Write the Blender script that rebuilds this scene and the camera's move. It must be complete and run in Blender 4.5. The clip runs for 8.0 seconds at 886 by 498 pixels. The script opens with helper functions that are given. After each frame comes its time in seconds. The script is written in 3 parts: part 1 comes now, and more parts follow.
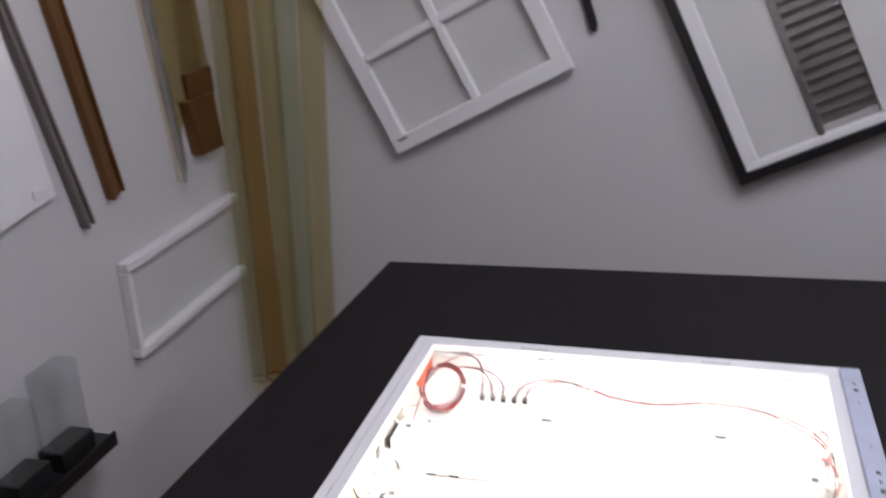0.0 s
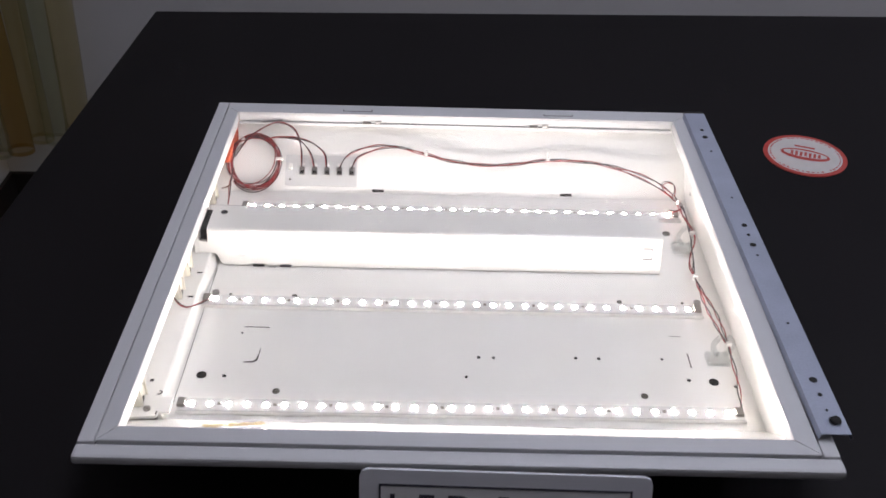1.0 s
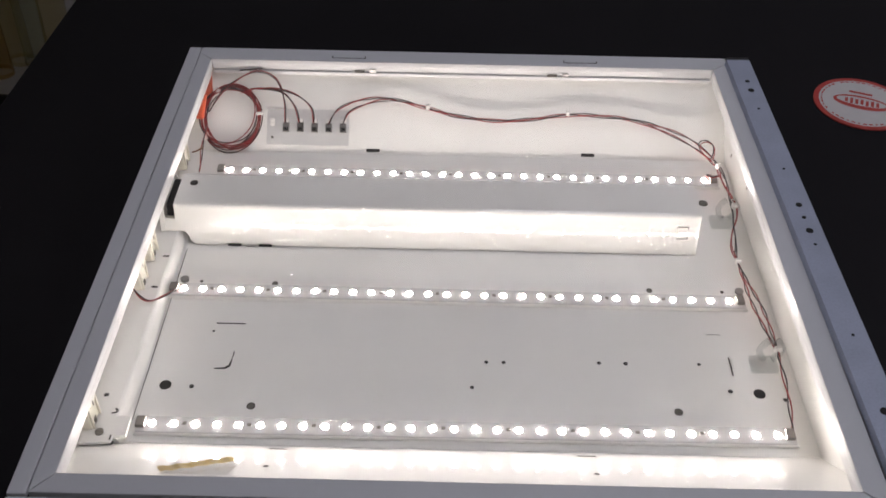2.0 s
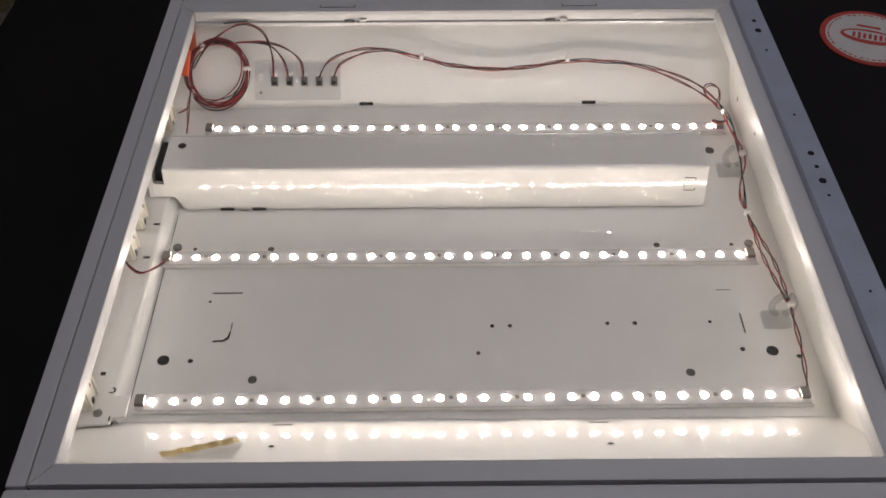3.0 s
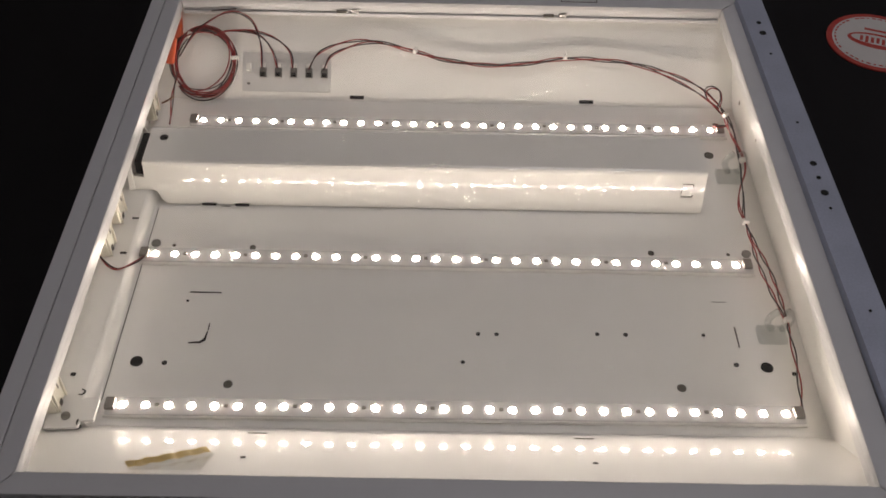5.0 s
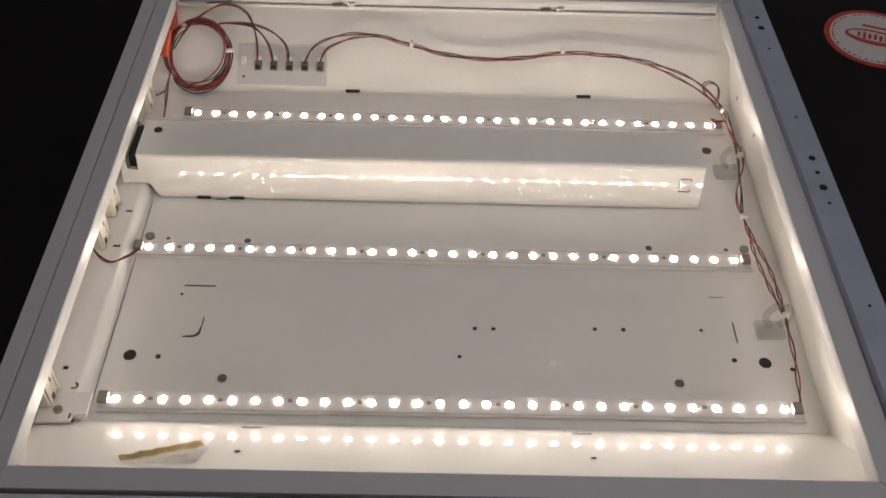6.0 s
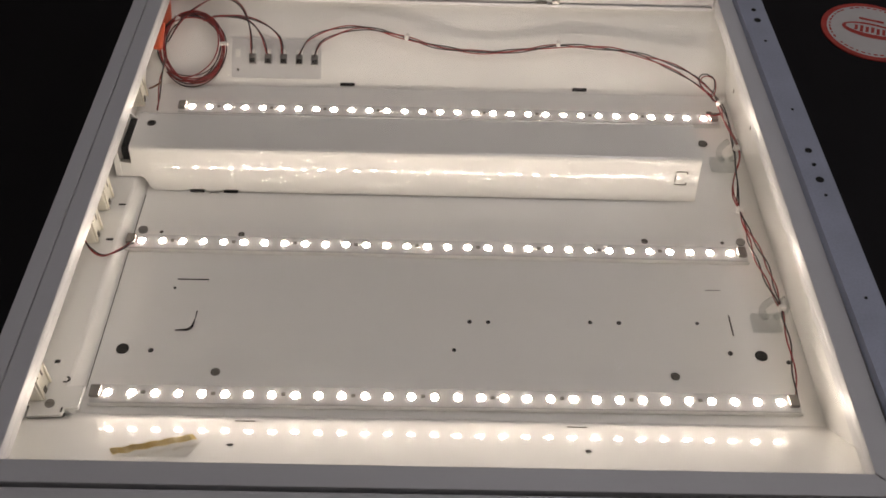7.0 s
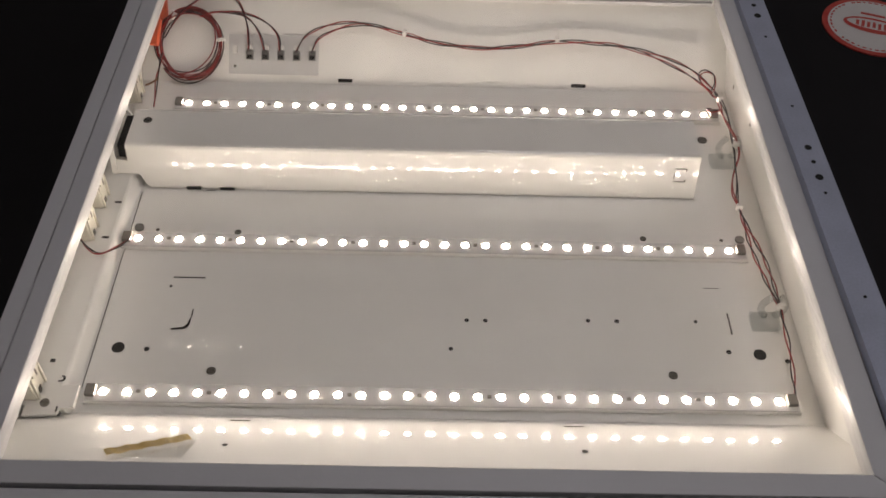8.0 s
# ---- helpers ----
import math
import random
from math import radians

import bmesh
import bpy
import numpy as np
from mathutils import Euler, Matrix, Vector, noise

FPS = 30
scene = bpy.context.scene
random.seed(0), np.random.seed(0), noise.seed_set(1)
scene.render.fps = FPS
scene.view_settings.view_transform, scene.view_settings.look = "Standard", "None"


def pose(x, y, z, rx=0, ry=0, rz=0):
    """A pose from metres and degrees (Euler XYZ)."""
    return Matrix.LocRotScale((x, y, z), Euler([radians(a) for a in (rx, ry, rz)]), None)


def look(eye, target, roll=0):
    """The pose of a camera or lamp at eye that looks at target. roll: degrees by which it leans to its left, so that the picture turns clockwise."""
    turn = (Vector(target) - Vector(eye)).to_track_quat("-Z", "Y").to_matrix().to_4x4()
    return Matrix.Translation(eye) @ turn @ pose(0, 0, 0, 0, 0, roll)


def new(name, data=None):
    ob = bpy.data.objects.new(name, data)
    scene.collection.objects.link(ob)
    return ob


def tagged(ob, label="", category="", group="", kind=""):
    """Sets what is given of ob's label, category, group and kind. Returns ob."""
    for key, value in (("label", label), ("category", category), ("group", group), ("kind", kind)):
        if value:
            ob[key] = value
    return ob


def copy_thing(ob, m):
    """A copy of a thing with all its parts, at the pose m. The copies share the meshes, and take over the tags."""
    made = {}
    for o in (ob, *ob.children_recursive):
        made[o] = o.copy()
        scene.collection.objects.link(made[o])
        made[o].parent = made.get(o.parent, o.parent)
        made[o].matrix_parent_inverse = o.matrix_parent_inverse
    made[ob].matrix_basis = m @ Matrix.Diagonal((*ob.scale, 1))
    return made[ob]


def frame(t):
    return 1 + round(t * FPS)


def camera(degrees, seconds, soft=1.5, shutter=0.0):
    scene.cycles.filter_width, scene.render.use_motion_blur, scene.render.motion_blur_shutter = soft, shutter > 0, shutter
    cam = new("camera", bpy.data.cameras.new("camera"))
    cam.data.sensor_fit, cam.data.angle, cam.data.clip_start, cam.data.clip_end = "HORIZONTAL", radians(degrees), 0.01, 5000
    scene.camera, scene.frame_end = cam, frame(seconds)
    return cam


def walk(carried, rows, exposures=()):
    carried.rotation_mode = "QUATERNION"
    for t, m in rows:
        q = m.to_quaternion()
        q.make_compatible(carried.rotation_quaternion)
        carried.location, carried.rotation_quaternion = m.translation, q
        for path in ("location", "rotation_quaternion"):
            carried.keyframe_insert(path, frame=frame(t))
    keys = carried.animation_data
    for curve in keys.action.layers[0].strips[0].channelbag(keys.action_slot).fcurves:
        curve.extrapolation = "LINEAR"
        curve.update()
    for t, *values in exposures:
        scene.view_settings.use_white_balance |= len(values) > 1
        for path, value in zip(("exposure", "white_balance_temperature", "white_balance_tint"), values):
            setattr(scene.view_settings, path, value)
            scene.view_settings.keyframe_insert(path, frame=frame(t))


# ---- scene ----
cam = camera(49.4, 8.0, soft=1.6, shutter=0.28)
PATH = [
    (0, (0.104, -0.976, 0.743), (-0.421, 0.821, 0.04), -2.9),
    (0.1, (0.064, -0.994, 0.734), (-0.357, 0.818, -0.001), -2.6),
    (0.3, (0.006, -0.973, 0.726), (-0.236, 0.823, -0.122), -2.1),
    (0.5, (-0.015, -0.939, 0.708), (-0.137, 0.807, -0.26), -1.3),
    (1, (-0.027, -0.819, 0.686), (-0.016, 0.799, -0.49), 1.5),
    (1.2, (-0.021, -0.769, 0.676), (-0.024, 0.84, -0.513), 1.6),
    (1.5, (-0.016, -0.71, 0.661), (-0.03, 0.856, -0.582), 1.6),
    (3, (-0.029, -0.608, 0.663), (-0.018, 0.773, -0.784), -0.1),
    (3.5, (-0.025, -0.594, 0.655), (-0.019, 0.773, -0.805), 0.1),
    (4, (-0.019, -0.584, 0.653), (-0.021, 0.78, -0.81), 0.3),
    (4.5, (-0.017, -0.578, 0.654), (-0.016, 0.782, -0.812), 0.9),
    (6, (-0.021, -0.576, 0.645), (0.006, 0.783, -0.823), 2.1),
    (6.5, (-0.019, -0.578, 0.64), (0.009, 0.783, -0.825), 2.1),
    (7, (-0.017, -0.576, 0.639), (0.012, 0.78, -0.832), 2.1),
    (7.5, (-0.015, -0.572, 0.64), (0.012, 0.773, -0.84), 2.0),
    (8, (-0.012, -0.57, 0.639), (0.011, 0.774, -0.841), 1.9),
]
EXPOSURES = [(0, 1.72, 6400, 17), (0.3, 1.52, 6350, 17), (0.6, 1.05, 6150, 17), (1.0, 0.66, 6150, 16), (1.5, 0.31, 6200, 16), (2.8, -0.34, 6600, 16),
             (4.0, -0.54, 6950, 16), (8.0, -0.52, 7050, 16)]
walk(cam, [(t, look(eye, target, roll)) for t, eye, target, roll in PATH], EXPOSURES)

# ---- light ----
ROOM = bpy.data.worlds.new("room_world")
scene.world = ROOM
scene.cycles.sample_clamp_indirect = 100.0
ROOM.use_nodes = True
ROOM.node_tree.nodes["Background"].inputs[0].default_value = (0.5, 0.55, 0.65, 1)
ROOM.node_tree.nodes["Background"].inputs[1].default_value = 0.02
LED_POWER = 285.0
CEILING_POWER = 4.2


# ---- materials ----
def material(name, color, rough=0.5, metal=0.0, grain=0.0, grain_scale=200.0, stain=0.0, stain_scale=8.0,
             bump=0.0, bump_scale=150.0, coat=0.0, coat_rough=0.05, tone=None, specular=0.5):
    m = bpy.data.materials.new(name)
    m.use_nodes = True
    nt = m.node_tree
    b = nt.nodes["Principled BSDF"]
    b.inputs["Roughness"].default_value = rough
    b.inputs["Metallic"].default_value = metal
    b.inputs["Coat Weight"].default_value = coat
    b.inputs["Coat Roughness"].default_value = coat_rough
    b.inputs["Coat IOR"].default_value = 1.6
    b.inputs["Specular IOR Level"].default_value = specular
    b.inputs["Base Color"].default_value = (*color, 1)
    where = nt.nodes.new("ShaderNodeTexCoord")
    last = None
    for amount, scale, detail in ((grain, grain_scale, 3.0), (stain, stain_scale, 5.0)):
        if amount <= 0:
            continue
        n = nt.nodes.new("ShaderNodeTexNoise")
        n.inputs["Scale"].default_value = scale
        n.inputs["Detail"].default_value = detail
        nt.links.new(where.outputs["Object"], n.inputs["Vector"])
        ramp = nt.nodes.new("ShaderNodeMapRange")
        ramp.inputs[1].default_value, ramp.inputs[2].default_value = 0.3, 0.7
        ramp.inputs[3].default_value, ramp.inputs[4].default_value = 0.0, amount
        nt.links.new(n.outputs["Fac"], ramp.inputs[0])
        mix = nt.nodes.new("ShaderNodeMixRGB")
        other = tone if tone else tuple(c * 0.45 for c in color)
        if last is None:
            mix.inputs[1].default_value = (*color, 1)
        else:
            nt.links.new(last, mix.inputs[1])
        mix.inputs[2].default_value = (*other, 1)
        nt.links.new(ramp.outputs[0], mix.inputs[0])
        last = mix.outputs[0]
    if last is not None:
        nt.links.new(last, b.inputs["Base Color"])
    if bump > 0:
        n = nt.nodes.new("ShaderNodeTexNoise")
        n.inputs["Scale"].default_value = bump_scale
        n.inputs["Detail"].default_value = 2.0
        nt.links.new(where.outputs["Object"], n.inputs["Vector"])
        bn = nt.nodes.new("ShaderNodeBump")
        bn.inputs["Strength"].default_value = bump
        bn.inputs["Distance"].default_value = 0.001
        nt.links.new(n.outputs["Fac"], bn.inputs["Height"])
        nt.links.new(bn.outputs["Normal"], b.inputs["Normal"])
        nt.links.new(bn.outputs["Normal"], b.inputs["Coat Normal"])
    return m


def glowing(name, color, power):
    m = bpy.data.materials.new(name)
    m.use_nodes = True
    b = m.node_tree.nodes["Principled BSDF"]
    b.inputs["Base Color"].default_value = (0.8, 0.8, 0.75, 1)
    b.inputs["Emission Color"].default_value = (*color, 1)
    b.inputs["Emission Strength"].default_value = power
    return m


def clear_sheet(name, tint, gloss, rough=0.0):
    """Thin clear plastic: light passes straight, a Fresnel share is mirrored."""
    m = bpy.data.materials.new(name)
    m.use_nodes = True
    nt = m.node_tree
    nt.nodes.remove(nt.nodes["Principled BSDF"])
    out = nt.nodes["Material Output"]
    tr = nt.nodes.new("ShaderNodeBsdfTransparent")
    tr.inputs[0].default_value = (*tint, 1)
    gl = nt.nodes.new("ShaderNodeBsdfGlossy")
    gl.inputs["Roughness"].default_value = rough
    facing = nt.nodes.new("ShaderNodeLayerWeight")
    facing.inputs[0].default_value = 0.5
    power = nt.nodes.new("ShaderNodeMath")
    power.operation = "POWER"
    power.inputs[1].default_value = 5.0
    nt.links.new(facing.outputs["Facing"], power.inputs[0])
    share = nt.nodes.new("ShaderNodeMapRange")
    share.inputs[3].default_value, share.inputs[4].default_value = ((gloss - 1) / (gloss + 1)) ** 2, 1.0
    nt.links.new(power.outputs[0], share.inputs[0])
    mix = nt.nodes.new("ShaderNodeMixShader")
    nt.links.new(share.outputs[0], mix.inputs[0])
    nt.links.new(tr.outputs[0], mix.inputs[1])
    nt.links.new(gl.outputs[0], mix.inputs[2])
    nt.links.new(mix.outputs[0], out.inputs[0])
    return m


PAN = material("gloss_white_enamel", (0.92, 0.915, 0.89), rough=0.5, stain=0.10, stain_scale=9, grain=0.04, grain_scale=260,
               bump=0.003, bump_scale=30, coat=1.0, coat_rough=0.05, tone=(0.74, 0.71, 0.64))
FRAME = material("satin_white_paint", (0.62, 0.62, 0.63), rough=0.42, stain=0.12, stain_scale=14, grain=0.06, grain_scale=320,
                 bump=0.08, bump_scale=420, tone=(0.5, 0.48, 0.46))
COVER = material("white_cover_enamel", (0.89, 0.885, 0.86), rough=0.5, stain=0.08, stain_scale=7, bump=0.003, bump_scale=30,
                 coat=1.0, coat_rough=0.05, tone=(0.62, 0.58, 0.5))
RAIL = material("blue_grey_galvanised_steel", (0.50, 0.54, 0.66), rough=0.42, metal=0.35, stain=0.3, stain_scale=20, grain=0.2,
                grain_scale=500, bump=0.05, bump_scale=300)
PLATE = material("satin_white_plate", (0.87, 0.865, 0.84), rough=0.45, stain=0.10, stain_scale=12, grain=0.05, grain_scale=300, tone=(0.66, 0.63, 0.57))
BOARD = material("white_circuit_board", (0.62, 0.62, 0.62), rough=0.35, stain=0.08, stain_scale=40)
CHIP = material("grey_chip", (0.25, 0.23, 0.21), rough=0.5, grain=0.3, grain_scale=900)
# near-black that paints the shade inside holes and gaps; also colours the sealant lump
DARK = material("shade_and_sealant_black", (0.012, 0.011, 0.010), rough=0.8, grain=0.3, grain_scale=300)
GREYHOLE = material("dull_hole", (0.10, 0.09, 0.075), rough=0.7, grain=0.4, grain_scale=700)
METAL = material("connector_metal", (0.30, 0.29, 0.28), rough=0.32, metal=0.8, grain=0.4, grain_scale=600)
RED = material("red_wire_sleeve", (0.30, 0.012, 0.010), rough=0.38, stain=0.3, stain_scale=60)
BLACK = material("black_wire_sleeve", (0.010, 0.006, 0.006), rough=0.45, stain=0.3, stain_scale=60)
TIE = material("white_nylon", (0.78, 0.77, 0.74), rough=0.4, stain=0.1, stain_scale=80)
SOCKET = material("cream_socket_plastic", (0.80, 0.77, 0.67), rough=0.45, stain=0.25, stain_scale=40)
ORANGE = material("orange_red_wire_nut", (0.75, 0.12, 0.04), rough=0.4, stain=0.2, stain_scale=50)
CLIP = clear_sheet("clear_clip_plastic", (0.92, 0.935, 0.935), 1.9, 0.10)
LENS = clear_sheet("clear_lens_plastic", (0.985, 0.985, 0.98), 1.65, 0.05)
TAPE = material("yellowed_tape", (0.66, 0.50, 0.18), rough=0.22, stain=0.7, stain_scale=140, tone=(0.82, 0.72, 0.48))
TABLE = material("black_laminate", (0.0075, 0.0065, 0.0075), rough=0.62, stain=0.4, stain_scale=5, grain=0.25, grain_scale=700,
                 bump=0.10, bump_scale=500, tone=(0.012, 0.010, 0.011), specular=0.15)
WALL = material("grey_white_wall_paint", (0.56, 0.55, 0.55), rough=0.75, stain=0.12, stain_scale=1.8, grain=0.05, grain_scale=160,
                bump=0.12, bump_scale=220, tone=(0.47, 0.45, 0.44))
CEILING = material("white_ceiling_paint", (0.75, 0.74, 0.72), rough=0.85, stain=0.1, stain_scale=3, bump=0.2, bump_scale=90)
FLOOR = material("brown_wood_floor", (0.16, 0.075, 0.035), rough=0.5, stain=0.5, stain_scale=6, grain=0.3, grain_scale=60)
BASE = material("black_vinyl_base", (0.012, 0.009, 0.008), rough=0.5, stain=0.3, stain_scale=8)
WHITE = material("white_plastic_sample", (0.78, 0.77, 0.77), rough=0.45, stain=0.1, stain_scale=9)
CELL = material("pale_grey_lens_sheet", (0.60, 0.60, 0.58), rough=0.4, stain=0.15, stain_scale=5, bump=0.25, bump_scale=380)
BLACKTRIM = material("black_frame_paint", (0.012, 0.011, 0.012), rough=0.4, stain=0.3, stain_scale=12)
BRUSHED = material("brushed_aluminium", (0.50, 0.49, 0.47), rough=0.28, metal=0.9, stain=0.25, stain_scale=22)
MIRROR = material("bright_gold_reflector", (0.85, 0.77, 0.60), rough=0.14, metal=1.0, stain=0.2, stain_scale=4)
BROWN = material("brown_bronze_trim", (0.22, 0.10, 0.035), rough=0.3, metal=0.6, stain=0.4, stain_scale=14)
TAUPE = material("taupe_grey_trim", (0.22, 0.19, 0.18), rough=0.4, metal=0.4, stain=0.3, stain_scale=14)
COASTER_RED = material("red_print", (0.45, 0.04, 0.03), rough=0.7, stain=0.25, stain_scale=90, tone=(0.55, 0.18, 0.14))
COASTER_WHITE = material("coaster_card", (0.60, 0.58, 0.56), rough=0.75, stain=0.12, stain_scale=60)
SIGN = material("pale_sign_plastic", (0.74, 0.74, 0.78), rough=0.4, stain=0.1, stain_scale=20)
INK = material("dark_sign_ink", (0.05, 0.05, 0.07), rough=0.5, stain=0.2, stain_scale=80)
SLEEVE = clear_sheet("yellowed_clear_sleeve", (0.94, 0.90, 0.75), 1.7, 0.12)
AMBER = clear_sheet("amber_clear_sleeve", (0.87, 0.74, 0.50), 1.7, 0.15)
GREENISH = clear_sheet("greenish_clear_sleeve", (0.90, 0.93, 0.87), 1.7, 0.12)
LED = glowing("lit_led", (1.0, 0.92, 0.82), LED_POWER)
LAMP = glowing("lit_ceiling_panel", (0.90, 0.92, 1.0), CEILING_POWER)


# ---- mesh helpers ----
def mesh_object(name, bm, mat, smooth=False):
    me = bpy.data.meshes.new(name)
    bmesh.ops.recalc_face_normals(bm, faces=bm.faces)
    bm.to_mesh(me)
    bm.free()
    me.materials.append(mat)
    if smooth:
        for p in me.polygons:
            p.use_smooth = True
    return new(name, me)


def part(name, bm, mat, parent, label="", smooth=False):
    ob = mesh_object(name, bm, mat, smooth)
    ob.parent = parent
    return tagged(ob, label)


def thing(name, label, category, group="", kind="", at=(0, 0, 0)):
    ob = new(name)
    ob.empty_display_size = 0.02
    ob.location = at
    return tagged(ob, label, category, group, kind)


def box(x0, x1, y0, y1, z0, z1, bevel=0.0, bm=None):
    bm = bm or bmesh.new()
    made = bmesh.ops.create_cube(bm, size=1.0)
    vs = made["verts"]
    for v in vs:
        v.co = Vector(((x0 + x1) / 2 + v.co.x * (x1 - x0), (y0 + y1) / 2 + v.co.y * (y1 - y0), (z0 + z1) / 2 + v.co.z * (z1 - z0)))
    if bevel > 0:
        es = list({e for v in vs for e in v.link_edges})
        bmesh.ops.bevel(bm, geom=es, offset=bevel, segments=2, profile=0.6, affect="EDGES")
    return bm


def prism(points, axis, lo, hi, bevel=0.0, bm=None):
    """Extrudes a closed outline: (y, z) along x, (x, z) along y or (x, y) along z."""
    bm = bm or bmesh.new()

    def at(p, s):
        return {"x": (s, p[0], p[1]), "y": (p[0], s, p[1]), "z": (p[0], p[1], s)}[axis]
    a = [bm.verts.new(at(p, lo)) for p in points]
    b = [bm.verts.new(at(p, hi)) for p in points]
    n = len(points)
    bm.faces.new(a)
    bm.faces.new(b[::-1])
    for i in range(n):
        bm.faces.new((a[i], a[(i + 1) % n], b[(i + 1) % n], b[i]))
    if bevel > 0:
        bmesh.ops.bevel(bm, geom=list(bm.edges), offset=bevel, segments=2, profile=0.6, affect="EDGES")
    return bm


def thicken(line, t):
    """A closed outline of an open profile line, t thick on its right."""
    out = []
    for i, p in enumerate(line):
        a, b = line[max(i - 1, 0)], line[min(i + 1, len(line) - 1)]
        d = Vector((b[0] - a[0], b[1] - a[1])).normalized()
        out.append((p[0] + d.y * t, p[1] - d.x * t))
    return list(line) + out[::-1]


def round_plate(r, h, n=20, bm=None, m=None):
    bm = bm or bmesh.new()
    bmesh.ops.create_cone(bm, cap_ends=True, segments=n, radius1=r, radius2=r, depth=h,
                          matrix=(m or Matrix.Identity(4)) @ Matrix.Translation((0, 0, h / 2)))
    return bm


def smooth_line(points, steps=6):
    ps = [Vector(p) for p in points]
    out = []
    for i in range(len(ps) - 1):
        p0, p1, p2, p3 = ps[max(i - 1, 0)], ps[i], ps[i + 1], ps[min(i + 2, len(ps) - 1)]
        for k in range(steps):
            t = k / steps
            out.append(0.5 * ((2 * p1) + (p2 - p0) * t + (2 * p0 - 5 * p1 + 4 * p2 - p3) * t * t + (3 * p1 - p0 - 3 * p2 + p3) * t ** 3))
    out.append(ps[-1])
    return out


def sweep(points, r, sides=6, bm=None):
    """A round cord along points."""
    bm = bm or bmesh.new()
    rings = []
    side = None
    for i, p in enumerate(points):
        d = (points[min(i + 1, len(points) - 1)] - points[max(i - 1, 0)]).normalized()
        if side is None:
            side = d.orthogonal().normalized()
        side = (side - d * side.dot(d)).normalized()
        up = d.cross(side)
        rings.append([bm.verts.new(p + r * (math.cos(a) * side + math.sin(a) * up))
                      for a in (2 * math.pi * k / sides for k in range(sides))])
    for a, b in zip(rings, rings[1:]):
        for k in range(sides):
            bm.faces.new((a[k], a[(k + 1) % sides], b[(k + 1) % sides], b[k]))
    bm.faces.new(rings[0][::-1])
    bm.faces.new(rings[-1])
    return bm


def strand(points, phase, turn, spread, steps=8):
    """One strand of a twisted bundle round a smooth line."""
    line = smooth_line(points, steps)
    out, run = [], 0.0
    for i, p in enumerate(line):
        d = (line[min(i + 1, len(line) - 1)] - line[max(i - 1, 0)]).normalized()
        if i:
            run += (p - line[i - 1]).length
        u = d.cross(Vector((0, 0, 1))).normalized()
        v = u.cross(d)
        a = phase + run * turn
        ends = min(1.0, 0.15 + 6 * min(i, len(line) - 1 - i) / len(line))
        out.append(p + spread * ends * (math.cos(a) * u + 0.6 * math.sin(a) * v))
    return out


# ---- room ----
WX, WY, FZ, CZ = -1.24, 1.50, -0.86, 1.84
EX, SY = 3.2, -3.0


def structure(name, bm, mat, label, category):
    return tagged(mesh_object(name, bm, mat), label, category, kind="structure")


structure("floor", box(WX - 0.1, EX + 0.1, SY - 0.1, WY + 0.1, FZ - 0.1, FZ), FLOOR, "dark brown wooden floor below the black table", "floor")
structure("ceiling", box(WX - 0.1, EX + 0.1, SY - 0.1, WY + 0.1, CZ, CZ + 0.1), CEILING, "plain white painted ceiling", "ceiling")
structure("wall_north", box(WX - 0.1, EX + 0.1, WY, WY + 0.1, FZ, CZ), WALL, "pale grey painted wall behind the table", "wall")
structure("wall_west", box(WX - 0.1, WX, SY, WY, FZ, CZ), WALL, "pale grey painted side wall with sample trims", "wall")
structure("wall_east", box(EX, EX + 0.1, SY, WY, FZ, CZ), WALL, "pale grey painted plain wall", "wall")
structure("wall_south", box(WX - 0.1, EX + 0.1, SY - 0.1, SY, FZ, CZ), WALL, "pale grey painted plain wall", "wall")
structure("baseboard_west", box(WX, WX + 0.012, SY, WY, FZ, FZ + 0.10, 0.003), BASE, "black vinyl baseboard along the side wall", "baseboard")
structure("baseboard_north", box(WX + 0.012, EX, WY - 0.012, WY, FZ, FZ + 0.10, 0.003), BASE, "black vinyl baseboard behind the table", "baseboard")


# unseen panels added as the room's light; their kind and place are assumed
def ceiling_light(x, y):
    lamp = thing("ceiling_light", "assumed, unseen flat white ceiling light panel, lit", "ceiling light", "ceiling lights", at=(x, y, CZ))
    part("diffuser", box(-0.28, 0.28, -0.58, 0.58, -0.022, -0.012), LAMP, lamp, "lit white diffuser")
    frame_bm = box(-0.30, 0.30, -0.60, -0.58, -0.03, 0)
    box(-0.30, 0.30, 0.58, 0.60, -0.03, 0, bm=frame_bm)
    box(-0.30, -0.28, -0.58, 0.58, -0.03, 0, bm=frame_bm)
    box(0.28, 0.30, -0.58, 0.58, -0.03, 0, bm=frame_bm)
    part("frame", frame_bm, WHITE, lamp)
    return lamp


first = ceiling_light(0.35, 0.06)
copy_thing(first, pose(2.1, 0.06, CZ))

# ---- table ----
TX0, TX1, TY0, TY1 = -0.545, 2.3, -0.62, 0.81
table = thing("display_table", "large black matte laminate display table", "table", at=(0, 0, FZ))
part("tabletop", prism([(-0.605, TY0), (TX1, TY0), (TX1, 0.953), (-0.546, 0.837)], "z", -0.035 - FZ, -FZ, 0.003), TABLE, table)
for lx in (TX0 + 0.06, TX1 - 0.06):
    for ly in (TY0 + 0.06, TY1 - 0.06):
        part("leg", box(lx - 0.03, lx + 0.03, ly - 0.03, ly + 0.03, 0, -0.035 - FZ, 0.004), BASE, table)

